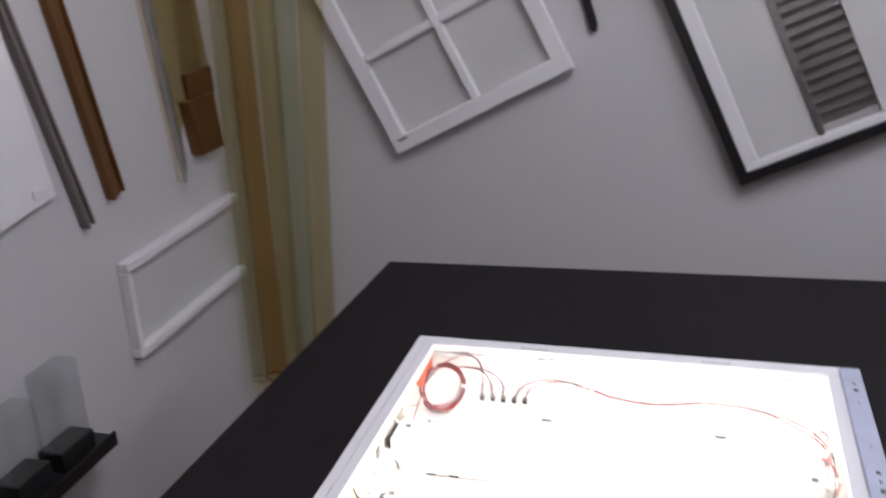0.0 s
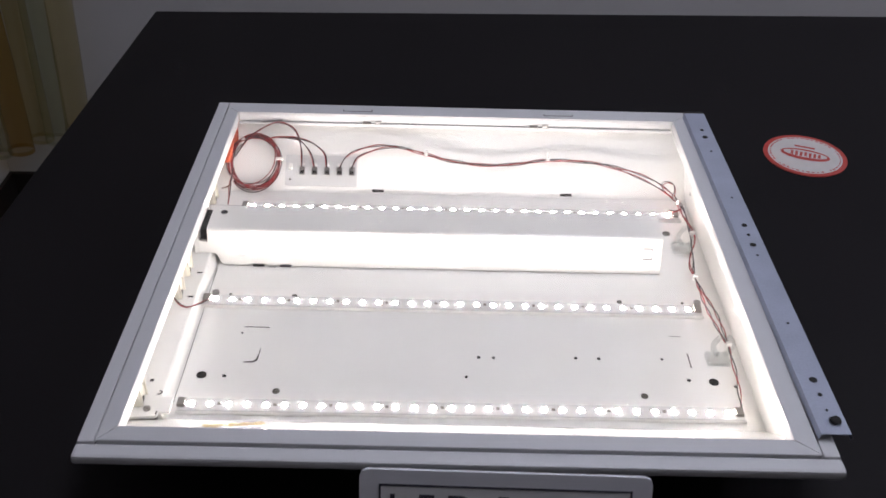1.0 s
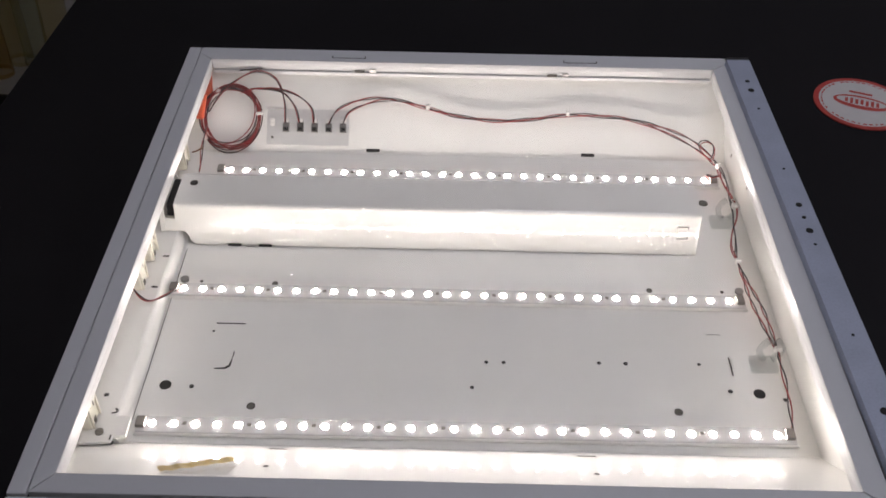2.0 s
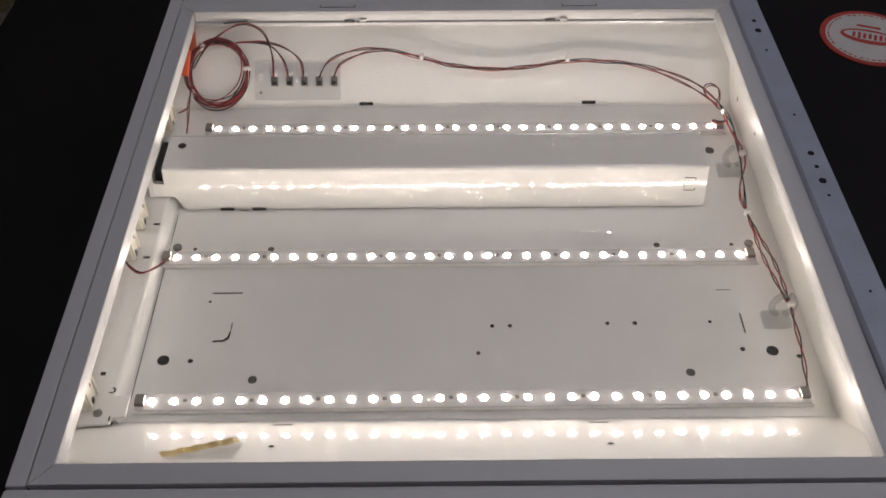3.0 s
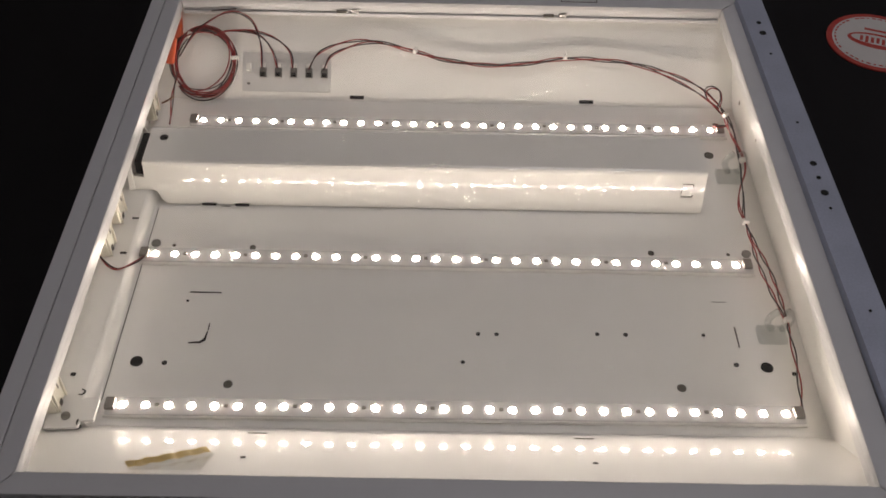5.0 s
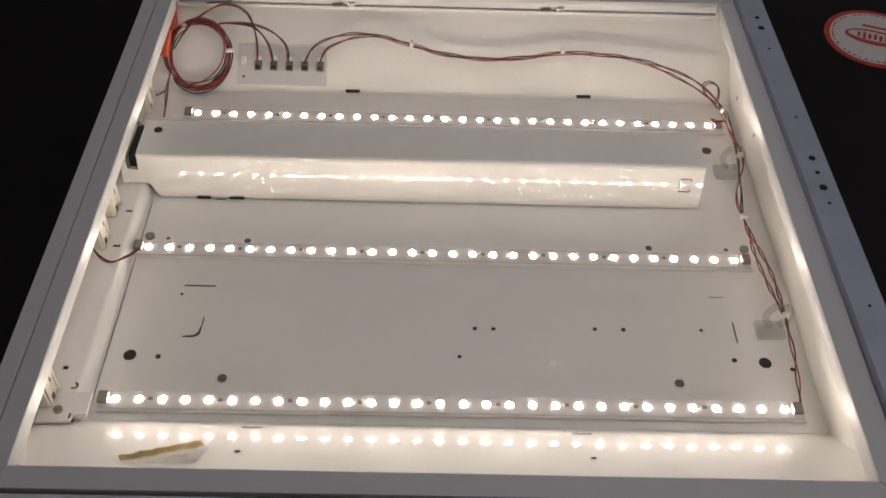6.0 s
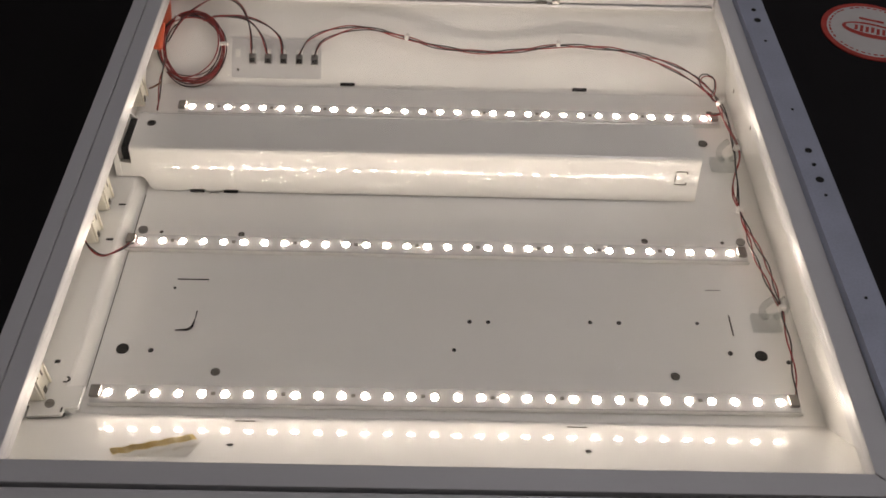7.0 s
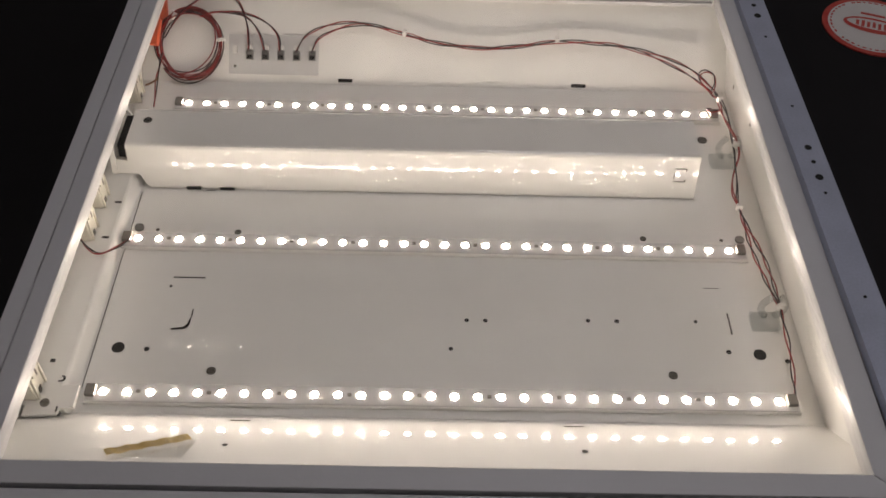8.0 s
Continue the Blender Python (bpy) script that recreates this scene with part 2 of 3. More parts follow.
# ---- light fixture ----
H, F = 0.091, 0.008
RIM = H - 0.0125
fixture = thing("light_fixture", "opened white recessed troffer with lit LED strips on the black table", "light fixture")
XW, XI = -0.3165, 0.292
FRONT, BACK = -0.2530, 0.298
CF, CB = -0.172, 0.232
profile = [(-0.2765, RIM), (FRONT, RIM), (CF, F), (CB, F), (BACK, 0.072), (BACK, RIM)]
part("pan", prism(thicken(profile, 0.0012), "x", XW, XI), PAN, fixture, "glossy white enamelled pan with sloped ends")
for x0, x1 in ((XW - 0.0015, XW), (XI, XI + 0.0015)):
    side = [(CF, 0.0), (CB, 0.0), (BACK, 0.068), (BACK, RIM), (FRONT, RIM)]
    part("side_panel", prism(side, "x", x0, x1), PAN, fixture)

# mitred door frame round the opening, with a narrow flange outside it
XL, XR, YF, YB = -0.3040, 0.2930, -0.2770, 0.3050
IL, IR, IF, IB = -0.2885, 0.2735, -0.2600, 0.2910
OXL, OXR, OYF, OYB = -0.3190, 0.3080, -0.2935, 0.3195
for x0, x1 in ((OXL, XL - 0.0012), (XR + 0.0012, OXR)):
    part("flange", box(x0, x1, YF, OYB, H - 0.010, H - 0.0012, 0.0014), FRAME, fixture)
part("flange", box(OXL - 0.0005, OXR + 0.0005, OYF, YF - 0.0012, H - 0.011, H - 0.0015, 0.003), FRAME, fixture, "rounded front flange lip")
part("flange", box(XL - 0.001, XR + 0.001, YB + 0.0012, OYB, H - 0.010, H - 0.0012, 0.0014), FRAME, fixture)
# near-black strips fill the groove and stand in for its shade
for x0, x1, y0, y1 in ((XL - 0.0012, XL, YF, YB), (XL, XR, YF - 0.0012, YF), (XL, XR, YB, YB + 0.0012)):
    part("gap", box(x0, x1, y0, y1, H - 0.010, H - 0.0055), DARK, fixture, "dark filler for the shade in the gap round the door frame")

door = new("door_frame")
door.parent = fixture
tagged(door, "mitred white door frame")
gap = 0.0004
for pts in ([(XL, YF), (XR, YF), (IR, IF), (IL, IF)], [(XL, YB), (IL, IB), (IR, IB), (XR, YB)],
            [(XL, YF), (IL, IF), (IL, IB), (XL, YB)], [(XR, YF), (XR, YB), (IR, IB), (IR, IF)]):
    cx, cy = sum(p[0] for p in pts) / 4, sum(p[1] for p in pts) / 4
    pts = [(p[0] + math.copysign(gap, cx - p[0]), p[1] + math.copysign(gap, cy - p[1])) for p in pts]
    part("frame_rail", prism(pts, "z", H - 0.012, H + 0.0005, 0.0009), FRAME, door)
# inner ledge that holds the lens
for x0, x1, y0, y1 in ((IL + 0.001, IR - 0.001, IB - 0.002, IB + 0.006), (IL - 0.008, IL - 0.001, IF, IB - 0.007),
                       (IR + 0.001, IR + 0.008, IF, IB - 0.007)):
    part("lens_ledge", box(x0, x1, y0, y1, H - 0.016, H - 0.0125), FRAME, door)
part("lens", box(IL + 0.0006, IR - 0.0006, IF + 0.0006, IB - 0.0006, H - 0.0045, H - 0.0042), LENS, door, "clear flat plastic lens")
for x in (-0.135, 0.126):
    part("latch_slot", box(x - 0.019, x + 0.019, IB + 0.0075, IB + 0.0085, H + 0.0003, H + 0.0008), GREYHOLE, door)
    part("latch_slot", box(x - 0.019, x - 0.018, IB + 0.0085, IB + 0.0125, H + 0.0003, H + 0.0008), GREYHOLE, door)
    part("latch_slot", box(x + 0.018, x + 0.019, IB + 0.0085, IB + 0.0125, H + 0.0003, H + 0.0008), GREYHOLE, door)
for x in (-0.118, 0.099):
    part("latch", box(x - 0.010, x + 0.001, IB - 0.0019, IB - 0.0006, H - 0.0124, H - 0.0095, 0.0004), GREYHOLE, door, "dull metal latch")
    part("latch", box(x + 0.006, x + 0.014, IB - 0.0019, IB - 0.0005, H - 0.0124, H - 0.0080, 0.0004), METAL, door, "dull metal latch")

# ballast cover, a folded channel between two strips
cover = new("ballast_cover")
cover.parent = fixture
tagged(cover, "folded white steel ballast cover")
CX0, CX1 = -0.2915, 0.2315
LEDGE = 0.0222


def face_y(z):
    return 0.0718 + (z - 0.009) * 0.25


def cover_face(points):
    """A flat sheet in the cover's leaning front, from (x, z) corners."""
    bm = bmesh.new()
    vs = [bm.verts.new((x, face_y(z), z)) for x, z in points]
    vb = [bm.verts.new((x, face_y(z) + 0.0011, z)) for x, z in points]
    n = len(points)
    bm.faces.new(vs)
    bm.faces.new(vb[::-1])
    for i in range(n):
        bm.faces.new((vs[i], vs[(i + 1) % n], vb[(i + 1) % n], vb[i]))
    return bm


part("front_face", cover_face([(CX0, 0.0480), (CX0, LEDGE + 0.001), (-0.2845, LEDGE + 0.001), (-0.2815, 0.0215), (-0.2795, 0.0175), (-0.2775, 0.0128), (-0.2735, 0.0092),
                               (-0.2420, 0.0092), (-0.2405, 0.0112), (-0.2275, 0.0112), (-0.2260, 0.0092), (-0.2110, 0.0092), (-0.2095, 0.0112), (-0.1965, 0.0112),
                               (-0.1950, 0.0092), (CX1, 0.0092), (CX1, 0.0480)]), COVER, cover)
fold = [(face_y(0.048), 0.048), (face_y(0.0495) + 0.0002, 0.0495), (0.0830, 0.0508), (0.0848, 0.0515), (0.130, 0.0515), (0.134, 0.0495), (0.147, 0.010)]
part("channel", prism(thicken(fold, -0.0012), "x", CX0, CX1), COVER, cover)
part("end_cap", prism([(face_y(0.0105) + 0.0015, 0.0105), (0.0815, 0.048), (0.0845, 0.0500), (0.129, 0.0500), (0.144, 0.0105)], "x", CX1 - 0.0060, CX1 - 0.0048), COVER, cover)
part("end_bracket", prism(thicken([(face_y(LEDGE + 0.001), LEDGE + 0.001), (face_y(0.048) - 0.0004, 0.048), (0.0860, 0.0525), (0.132, 0.0525), (0.150, 0.0240)], -0.0015), "x", -0.3065, -0.3015), COVER, cover, "curved white end bracket")
part("end_sill", cover_face([(-0.3015, LEDGE + 0.001), (CX0 + 0.0002, LEDGE + 0.001), (CX0 + 0.0002, 0.0360), (-0.3015, 0.0375)]), COVER, cover)
# solid near-black block painted as the shade inside the open end
part("end_shade_fill", prism([(0.0850, LEDGE + 0.002), (0.0890, 0.046), (0.130, 0.046), (0.142, LEDGE + 0.002)], "x", -0.3012, -0.2920), DARK, cover, "near-black filler for the shade in the cover's end gap")
part("opening_lip", cover_face([(-0.3010, 0.0372), (CX0, 0.0360), (CX0, 0.0385), (-0.3010, 0.0400)]), METAL, cover, "bare metal lip in the gap")
for x0, x1 in ((-0.2405, -0.2275), (-0.2095, -0.1965)):
    part("tab_notch", box(x0, x1, 0.0708, 0.0718, 0.0086, 0.0106), DARK, cover)
part("tab_scratch", box(-0.2225, -0.2135, 0.0700, 0.0704, 0.0084, 0.0090), GREYHOLE, cover)
for r, mat, z in ((0.0042, GREYHOLE, 0.0528), (0.0031, DARK, 0.0530)):
    part("hole", round_plate(r, 0.0003, 14, m=pose(-0.2775, 0.116, z)), mat, cover)
tab = bmesh.new()
for x0, x1, z0, z1 in ((0.2095, 0.2200, 0.0395, 0.0400), (0.2095, 0.2200, 0.0265, 0.0270), (0.2197, 0.2204, 0.0370, 0.0400), (0.2197, 0.2204, 0.0265, 0.0295), (0.2092, 0.2098, 0.030, 0.0380)):
    box(x0, x1, face_y(z0) - 0.0008, face_y(z0) - 0.0001, z0, z1, bm=tab)
part("knockout", tab, GREYHOLE, cover)

# raised plate along the near side wall with lamp sockets on it
bar_side = new("socket_plate")
bar_side.parent = fixture
tagged(bar_side, "raised white steel socket plate")
part("plate", prism([(XW + 0.0002, F), (XW + 0.0002, LEDGE), (-0.2905, LEDGE), (-0.2885, 0.0213), (-0.2868, 0.0190), (-0.2838, F + 0.0024), (-0.2828, F + 0.0012), (-0.2815, F + 0.0008), (-0.2815, F)], "y", -0.1755, 0.160), PLATE, bar_side)
part("edge_seam", box(-0.2813, -0.2807, -0.150, 0.066, F + 0.0002, F + 0.0004), GREYHOLE, bar_side)
part("end_plate", prism([(-0.3130, -0.1750), (-0.3130, -0.1850), (-0.2880, -0.1830), (-0.2872, -0.1775), (-0.2770, -0.1765), (-0.2770, -0.1570), (-0.2872, -0.1570)], "z", LEDGE - 0.0025, LEDGE + 0.0006, 0.0004), PLATE, bar_side)
# near-black box for the shade below the end plate
part("under_shade", box(-0.3120, -0.2885, -0.1805, -0.1760, 0.0125, LEDGE - 0.0026), DARK, bar_side)
part("screw", round_plate(0.0036, 0.0012, 14, m=pose(-0.2985, -0.1740, LEDGE + 0.0007)), METAL, bar_side, "steel screw head")
part("screw_slot", box(-0.3012, -0.2958, -0.1744, -0.1737, LEDGE + 0.0019, LEDGE + 0.0021), GREYHOLE, bar_side)
hook = bmesh.new()
for k in range(6):
    a = math.radians(-110 + 36 * k)
    box(-0.2925 + 0.0026 * math.cos(a) - 0.0009, -0.2925 + 0.0026 * math.cos(a) + 0.0009, -0.1515 + 0.0024 * math.sin(a) - 0.0006, -0.1515 + 0.0024 * math.sin(a) + 0.0006, LEDGE + 0.0002, LEDGE + 0.0005, bm=hook)
part("punched_mark", hook, DARK, bar_side)
for x, y, a, b in ((-0.2935, 0.0385, 0.0030, 0.0010), (-0.2945, -0.0045, 0.0030, 0.0012), (-0.3035, -0.1350, 0.0020, 0.0016), (-0.2885, -0.1790, 0.0006, 0.0022)):
    part("punched_mark", box(x - a, x + a, y - b, y + b, LEDGE + 0.0002, LEDGE + (0.0005 if y > -0.17 else 0.0011)), DARK, bar_side)
for y in (-0.162, 0.000, 0.040, 0.186):
    tomb = [(y - 0.0100, 0.0), (y + 0.0100, 0.0), (y + 0.0100, 0.026), (y + 0.0075, 0.033), (y + 0.0030, 0.0365), (y - 0.0030, 0.0365), (y - 0.0075, 0.033), (y - 0.0100, 0.026)]
    sock = part("lamp_socket", prism([(a, LEDGE + 0.0003 + b) for a, b in tomb], "x", -0.3160, -0.3045, 0.0012), SOCKET, bar_side, "cream plastic lamp socket")
    part("boss", round_plate(0.0058, 0.0022, 18, m=pose(-0.3045, y, LEDGE + 0.025, 0, 90, 0)), SOCKET, sock)
    part("pin_slot", box(-0.3022, -0.3019, y - 0.0009, y + 0.0009, LEDGE + 0.0205, LEDGE + 0.0310), GREYHOLE, sock)
    part("rib", box(-0.3046, -0.3025, y - 0.0090, y - 0.0070, LEDGE + 0.0004, LEDGE + 0.0250, 0.0005), SOCKET, sock)
    part("rib", box(-0.3046, -0.3025, y + 0.0070, y + 0.0090, LEDGE + 0.0004, LEDGE + 0.0250, 0.0005), SOCKET, sock)
    part("foot_slot", box(-0.3044, -0.3038, y - 0.0030, y + 0.0010, LEDGE + 0.0006, LEDGE + 0.0060), GREYHOLE, sock)

# LED strips
PITCH = 0.01795
led_mesh = bmesh.new()
bmesh.ops.create_uvsphere(led_mesh, u_segments=10, v_segments=6, radius=1.0)
bmesh.ops.delete(led_mesh, geom=[v for v in led_mesh.verts if v.co.z < -0.05], context="VERTS")
for v in led_mesh.verts:
    v.co = Vector((v.co.x * 0.0029, v.co.y * 0.0029, v.co.z * 0.0006))
led_data = bpy.data.meshes.new("led")
led_mesh.to_mesh(led_data)
led_mesh.free()
led_data.materials.append(LED)
for p in led_data.polygons:
    p.use_smooth = True
chip_bm = box(-0.0016, 0.0016, -0.0012, 0.0012, 0.0, 0.0012)
chip_data = bpy.data.meshes.new("chip")
chip_bm.to_mesh(chip_data)
chip_bm.free()
chip_data.materials.append(CHIP)


def led_bar(x_first, y, z, tilt=0.0, board_extra=0.0105):
    strip = new("led_bar")
    strip.parent = fixture
    strip.matrix_local = pose(0, y, z, 0, 0, tilt)
    tagged(strip, "lit white LED strip")
    xa, xb = x_first - board_extra - 0.004, x_first + 29 * PITCH + board_extra + 0.006
    part("carrier", box(xa, xb, -0.0092, 0.0085, 0.0, 0.0035, 0.0006), COVER, strip)
    part("circuit_board", box(xa + 0.002, xb - 0.002, -0.0085, 0.0075, 0.0036, 0.0050), BOARD, strip)
    for i in range(30):
        ob = new("led", led_data)
        ob.parent, ob.location = strip, (x_first + i * PITCH, 0, 0.0052)
        if i % 3 == 1 and i < 28:
            c = new("chip", chip_data)
            c.parent, c.location = strip, (x_first + (i + 0.5) * PITCH, 0.0004 * (i % 2), 0.0050)
    part("connector", box(xa + 0.0015, xa + 0.0090, -0.0050, 0.0050, 0.0051, 0.0090, 0.0006), CHIP, strip, "grey metal wire connector")
    part("connector", box(xb - 0.0105, xb - 0.0030, -0.0050, 0.0050, 0.0051, 0.0090, 0.0006), CHIP, strip, "grey metal wire connector")
    return strip


led_bar(-0.2615, -0.1555, F + 0.0005, 0.25)
led_bar(-0.2700, 0.0030, F + 0.0005, -0.1)
led_bar(-0.2600, 0.1895, F + 0.0005, -0.1)


# holes and slots of the pan: dark plates on its surface paint their shaded insides
def hole(x, y, r, mat=DARK, z=F):
    part("punched_hole", round_plate(r, 0.0003, 16, m=pose(x, y, z + 0.0002)), mat, fixture)


for x, y, r in ((-0.262, -0.111, 0.0052), (0.256, -0.106, 0.0052), (-0.239, -0.112, 0.0022), (0.231, -0.104, 0.0022),
                (0.018, -0.0765, 0.0019), (0.0335, -0.0765, 0.0019), (0.119, -0.0745, 0.0019), (0.143, -0.0745, 0.0021),
                (0.209, -0.0735, 0.0016), (0.277, -0.112, 0.0020), (-0.2325, -0.046, 0.0013), (0.005, -0.106, 0.0018)):
    hole(x, y, r)
for x, y, r in ((-0.184, -0.132, 0.0038), (0.182, -0.128, 0.0038), (-0.1855, 0.018, 0.0030), (0.1775, 0.020, 0.0030),
                (-0.257, 0.019, 0.0018), (0.248, 0.020, 0.0018), (0.2545, 0.156, 0.0050)):
    hole(x, y, r, GREYHOLE)


def slot(x0, x1, y0, y1, mat=DARK):
    part("punched_slot", box(x0, x1, y0, y1, F + 0.0002, F + 0.0005), mat, fixture)


slot(-0.232, -0.205, -0.0368, -0.0355)
slot(0.2365, 0.2378, -0.086, -0.064, GREYHOLE)
slot(0.222, 0.235, -0.037, -0.0364, GREYHOLE)
jay_bm = bmesh.new()
jv = [bm_v for bm_v in (jay_bm.verts.new((p[0], p[1], F + 0.0005)) for p in
      [(-0.2235, -0.0920), (-0.2135, -0.0918), (-0.2095, -0.0885), (-0.2090, -0.0790), (-0.2100, -0.0790), (-0.2115, -0.0865), (-0.2145, -0.0895), (-0.2235, -0.0905)])]
jay_bm.faces.new(jv)
part("punched_slot", jay_bm, DARK, fixture, "curved half-cut knockout slot")
slot(-0.2098, -0.2088, -0.0775, -0.0705)

for k in range(9):
    part("print_bar", box(0.196 + 0.0075 * k, 0.2010 + 0.0075 * k + 0.0008 * (k % 2), -0.1452, -0.1444, F + 0.0002, F + 0.0004), GREYHOLE, fixture)
part("lug", box(0.250, 0.276, 0.1835, 0.1865, F + 0.0005, 0.0125, 0.0006), METAL, fixture, "bare metal bracket lug")
for x in (-0.2735, 0.2645):
    part("screw", round_plate(0.0042, 0.0020, 12, m=pose(x, 0.0205, F + 0.0002)), METAL, fixture, "steel screw head")

# front slope: slots, holes, label and tape
front_dir = Vector((0, FRONT - CF, RIM - F)).normalized()
front_turn = math.degrees(math.atan2(RIM - F, CF - FRONT))
back_dir = Vector((0, BACK - CB, 0.070 - F)).normalized()
back_turn = math.degrees(math.atan2(0.070 - F, BACK - CB))


def on_front(x, run, lift=0.0003, rz=0.0):
    return Matrix.Translation(Vector((x, CF, F)) + front_dir * run) @ pose(0, 0, 0, -front_turn) @ pose(0, 0, lift, 0, 0, rz)


def on_back(x, run, lift=0.0003, rz=0.0):
    return Matrix.Translation(Vector((x, CB, F)) + back_dir * run) @ pose(0, 0, 0, back_turn) @ pose(0, 0, lift, 0, 0, rz)


def lay(name, bm, mat, m, parent=fixture, label="", smooth=False):
    ob = part(name, bm, mat, parent, label, smooth)
    ob.matrix_local = m
    return ob


for x in (-0.152, 0.097):
    lay("punched_slot", box(-0.0075, 0.0075, -0.0008, 0.0008, 0, 0.0003), GREYHOLE, on_front(x, 0.0146))
for x in (-0.1515, 0.0965):
    lay("punched_hole", round_plate(0.0022, 0.0003, 12), DARK, on_front(x, 0.0715))
tape_bm = bmesh.new()
tape_line = [(-0.0295 + 0.059 * i / 15, 0.0004 * math.sin(i * 2.1), 0.0030 + 0.0005 * math.sin(i * 1.9)) for i in range(16)]
for i, (a, b) in enumerate(zip(tape_line, tape_line[1:])):
    q = [tape_bm.verts.new(p) for p in ((a[0], a[1] - 0.0038, a[2]), (b[0], b[1] - 0.0038, b[2]), (b[0], b[1] + 0.0038, b[2] + 0.002), (a[0], a[1] + 0.0038, a[2] + 0.002))]
    tape_bm.faces.new(q)
bmesh.ops.solidify(tape_bm, geom=list(tape_bm.faces), thickness=0.0004)
lay("tape_strip", tape_bm, TAPE, on_front(-0.2000, 0.0840, 0.0, 38), label="crinkled yellowed tape")
film_bm = prism([(-0.022, -0.020), (0.026, -0.019), (0.028, 0.019), (-0.014, -0.003)], "z", 0.0004, 0.0008)
lay("tape_film", film_bm, LENS, on_front(-0.2000, 0.0820), label="clear film peeling below the tape")

# back slope: slots, holes, driver board
for x in (-0.106, 0.1376):
    lay("punched_slot", box(-0.0075, 0.0075, -0.0018, 0.0018, 0, 0.0003), DARK, on_back(x, 0.004))
lay("punched_hole", round_plate(0.0026, 0.0003, 14), DARK, on_back(-0.1086, 0.049))
for x in (-0.0084, 0.239):
    arc_bm = bmesh.new()
    top = [arc_bm.verts.new((-0.012 + 0.024 * k / 8, 0.0, 0)) for k in range(9)]
    low = [arc_bm.verts.new((-0.012 + 0.024 * k / 8, -0.0026 * math.sin(math.pi * k / 8) - 0.0004, 0)) for k in range(9)]
    for k in range(8):
        arc_bm.faces.new((low[k], low[k + 1], top[k + 1], top[k]))
    lay("punched_slot", arc_bm, DARK, on_back(x, 0.0845, 0.0004), label="half-moon knockout slot")

board = new("driver_board")
board.parent = fixture
board.matrix_local = on_back(-0.1805, 0.029, 0.0005)
tagged(board, "white connector board")
part("board", box(-0.0465, 0.0465, -0.0205, 0.0205, 0, 0.0014), BOARD, board)
for i in range(5):
    x = -0.0245 + i * 0.01615
    part("terminal", box(x - 0.0036, x + 0.0036, -0.0060, 0.0042, 0.0014, 0.0060, 0.0007), METAL, board, "grey metal terminal")
    part("terminal_mark", box(x - 0.0024, x + 0.0024, -0.0052, -0.0012, 0.0060, 0.0064), DARK, board)
    part("plug", box(x - 0.0030, x + 0.0030, 0.0042, 0.0090, 0.0014, 0.0056, 0.0006), TIE, board, "white wire plug")
part("plug", box(-0.0425, -0.0375, 0.0005, 0.0085, 0.0014, 0.0045, 0.0006), TIE, board)
part("mark", round_plate(0.0015, 0.0003, 10, m=pose(-0.040, -0.0125, 0.0014)), GREYHOLE, board)


# ---- wiring ----
def wire(points, mat, phase=0.0, turn=160.0, spread=0.0011, r=0.00068):
    part("wire", sweep(strand(points, phase, turn, spread), r, 5), mat, fixture, smooth=True)


RUN_A = [(-0.1566, 0.249, 0.035), (-0.148, 0.2605, 0.046), (-0.1310, 0.2680, 0.0530), (-0.1057, 0.2722, 0.0570), (-0.0819, 0.2713, 0.0561),
         (-0.0445, 0.2653, 0.0501), (-0.0107, 0.2593, 0.0442), (0.0366, 0.2561, 0.0412), (0.0779, 0.2585, 0.0435), (0.1133, 0.2622, 0.0471),
         (0.1545, 0.2616, 0.0466), (0.1897, 0.2580, 0.0440), (0.2280, 0.2490, 0.0380), (0.2550, 0.2350, 0.0320), (0.2712, 0.2070, 0.0300)]
RUN_B = [(-0.1406, 0.249, 0.035), (-0.134, 0.2590, 0.045), (-0.1180, 0.2660, 0.0510), (-0.0980, 0.2702, 0.0550), (-0.0780, 0.2700, 0.0550)] + \
        [(x, y - 0.0015, z - 0.0008) for x, y, z in RUN_A[5:12]] + [(0.2230, 0.2450, 0.0370), (0.2500, 0.2290, 0.0310), (0.2690, 0.2050, 0.0290)]
DOWN = [(0.2712, 0.2050, 0.030), (0.2735, 0.1890, 0.030), (0.2745, 0.1600, 0.031), (0.2755, 0.1180, 0.031), (0.2690, 0.0900, 0.029),
        (0.2635, 0.0600, 0.028), (0.2640, 0.0420, 0.027)]
FORK_A = [(0.2640, 0.0420, 0.027), (0.2665, 0.0180, 0.028), (0.2720, -0.0180, 0.030), (0.2735, -0.0500, 0.031), (0.2740, -0.0760, 0.030)]
FORK_B = [(0.2640, 0.0420, 0.027), (0.2640, 0.0230, 0.028), (0.2640, -0.0080, 0.029), (0.2680, -0.0440, 0.030), (0.2735, -0.0760, 0.030)]
LAST = [(0.2740, -0.0760, 0.030), (0.2735, -0.0900, 0.028), (0.2745, -0.1080, 0.024), (0.2735, -0.1304, 0.020), (0.2715, -0.1530, 0.016)]
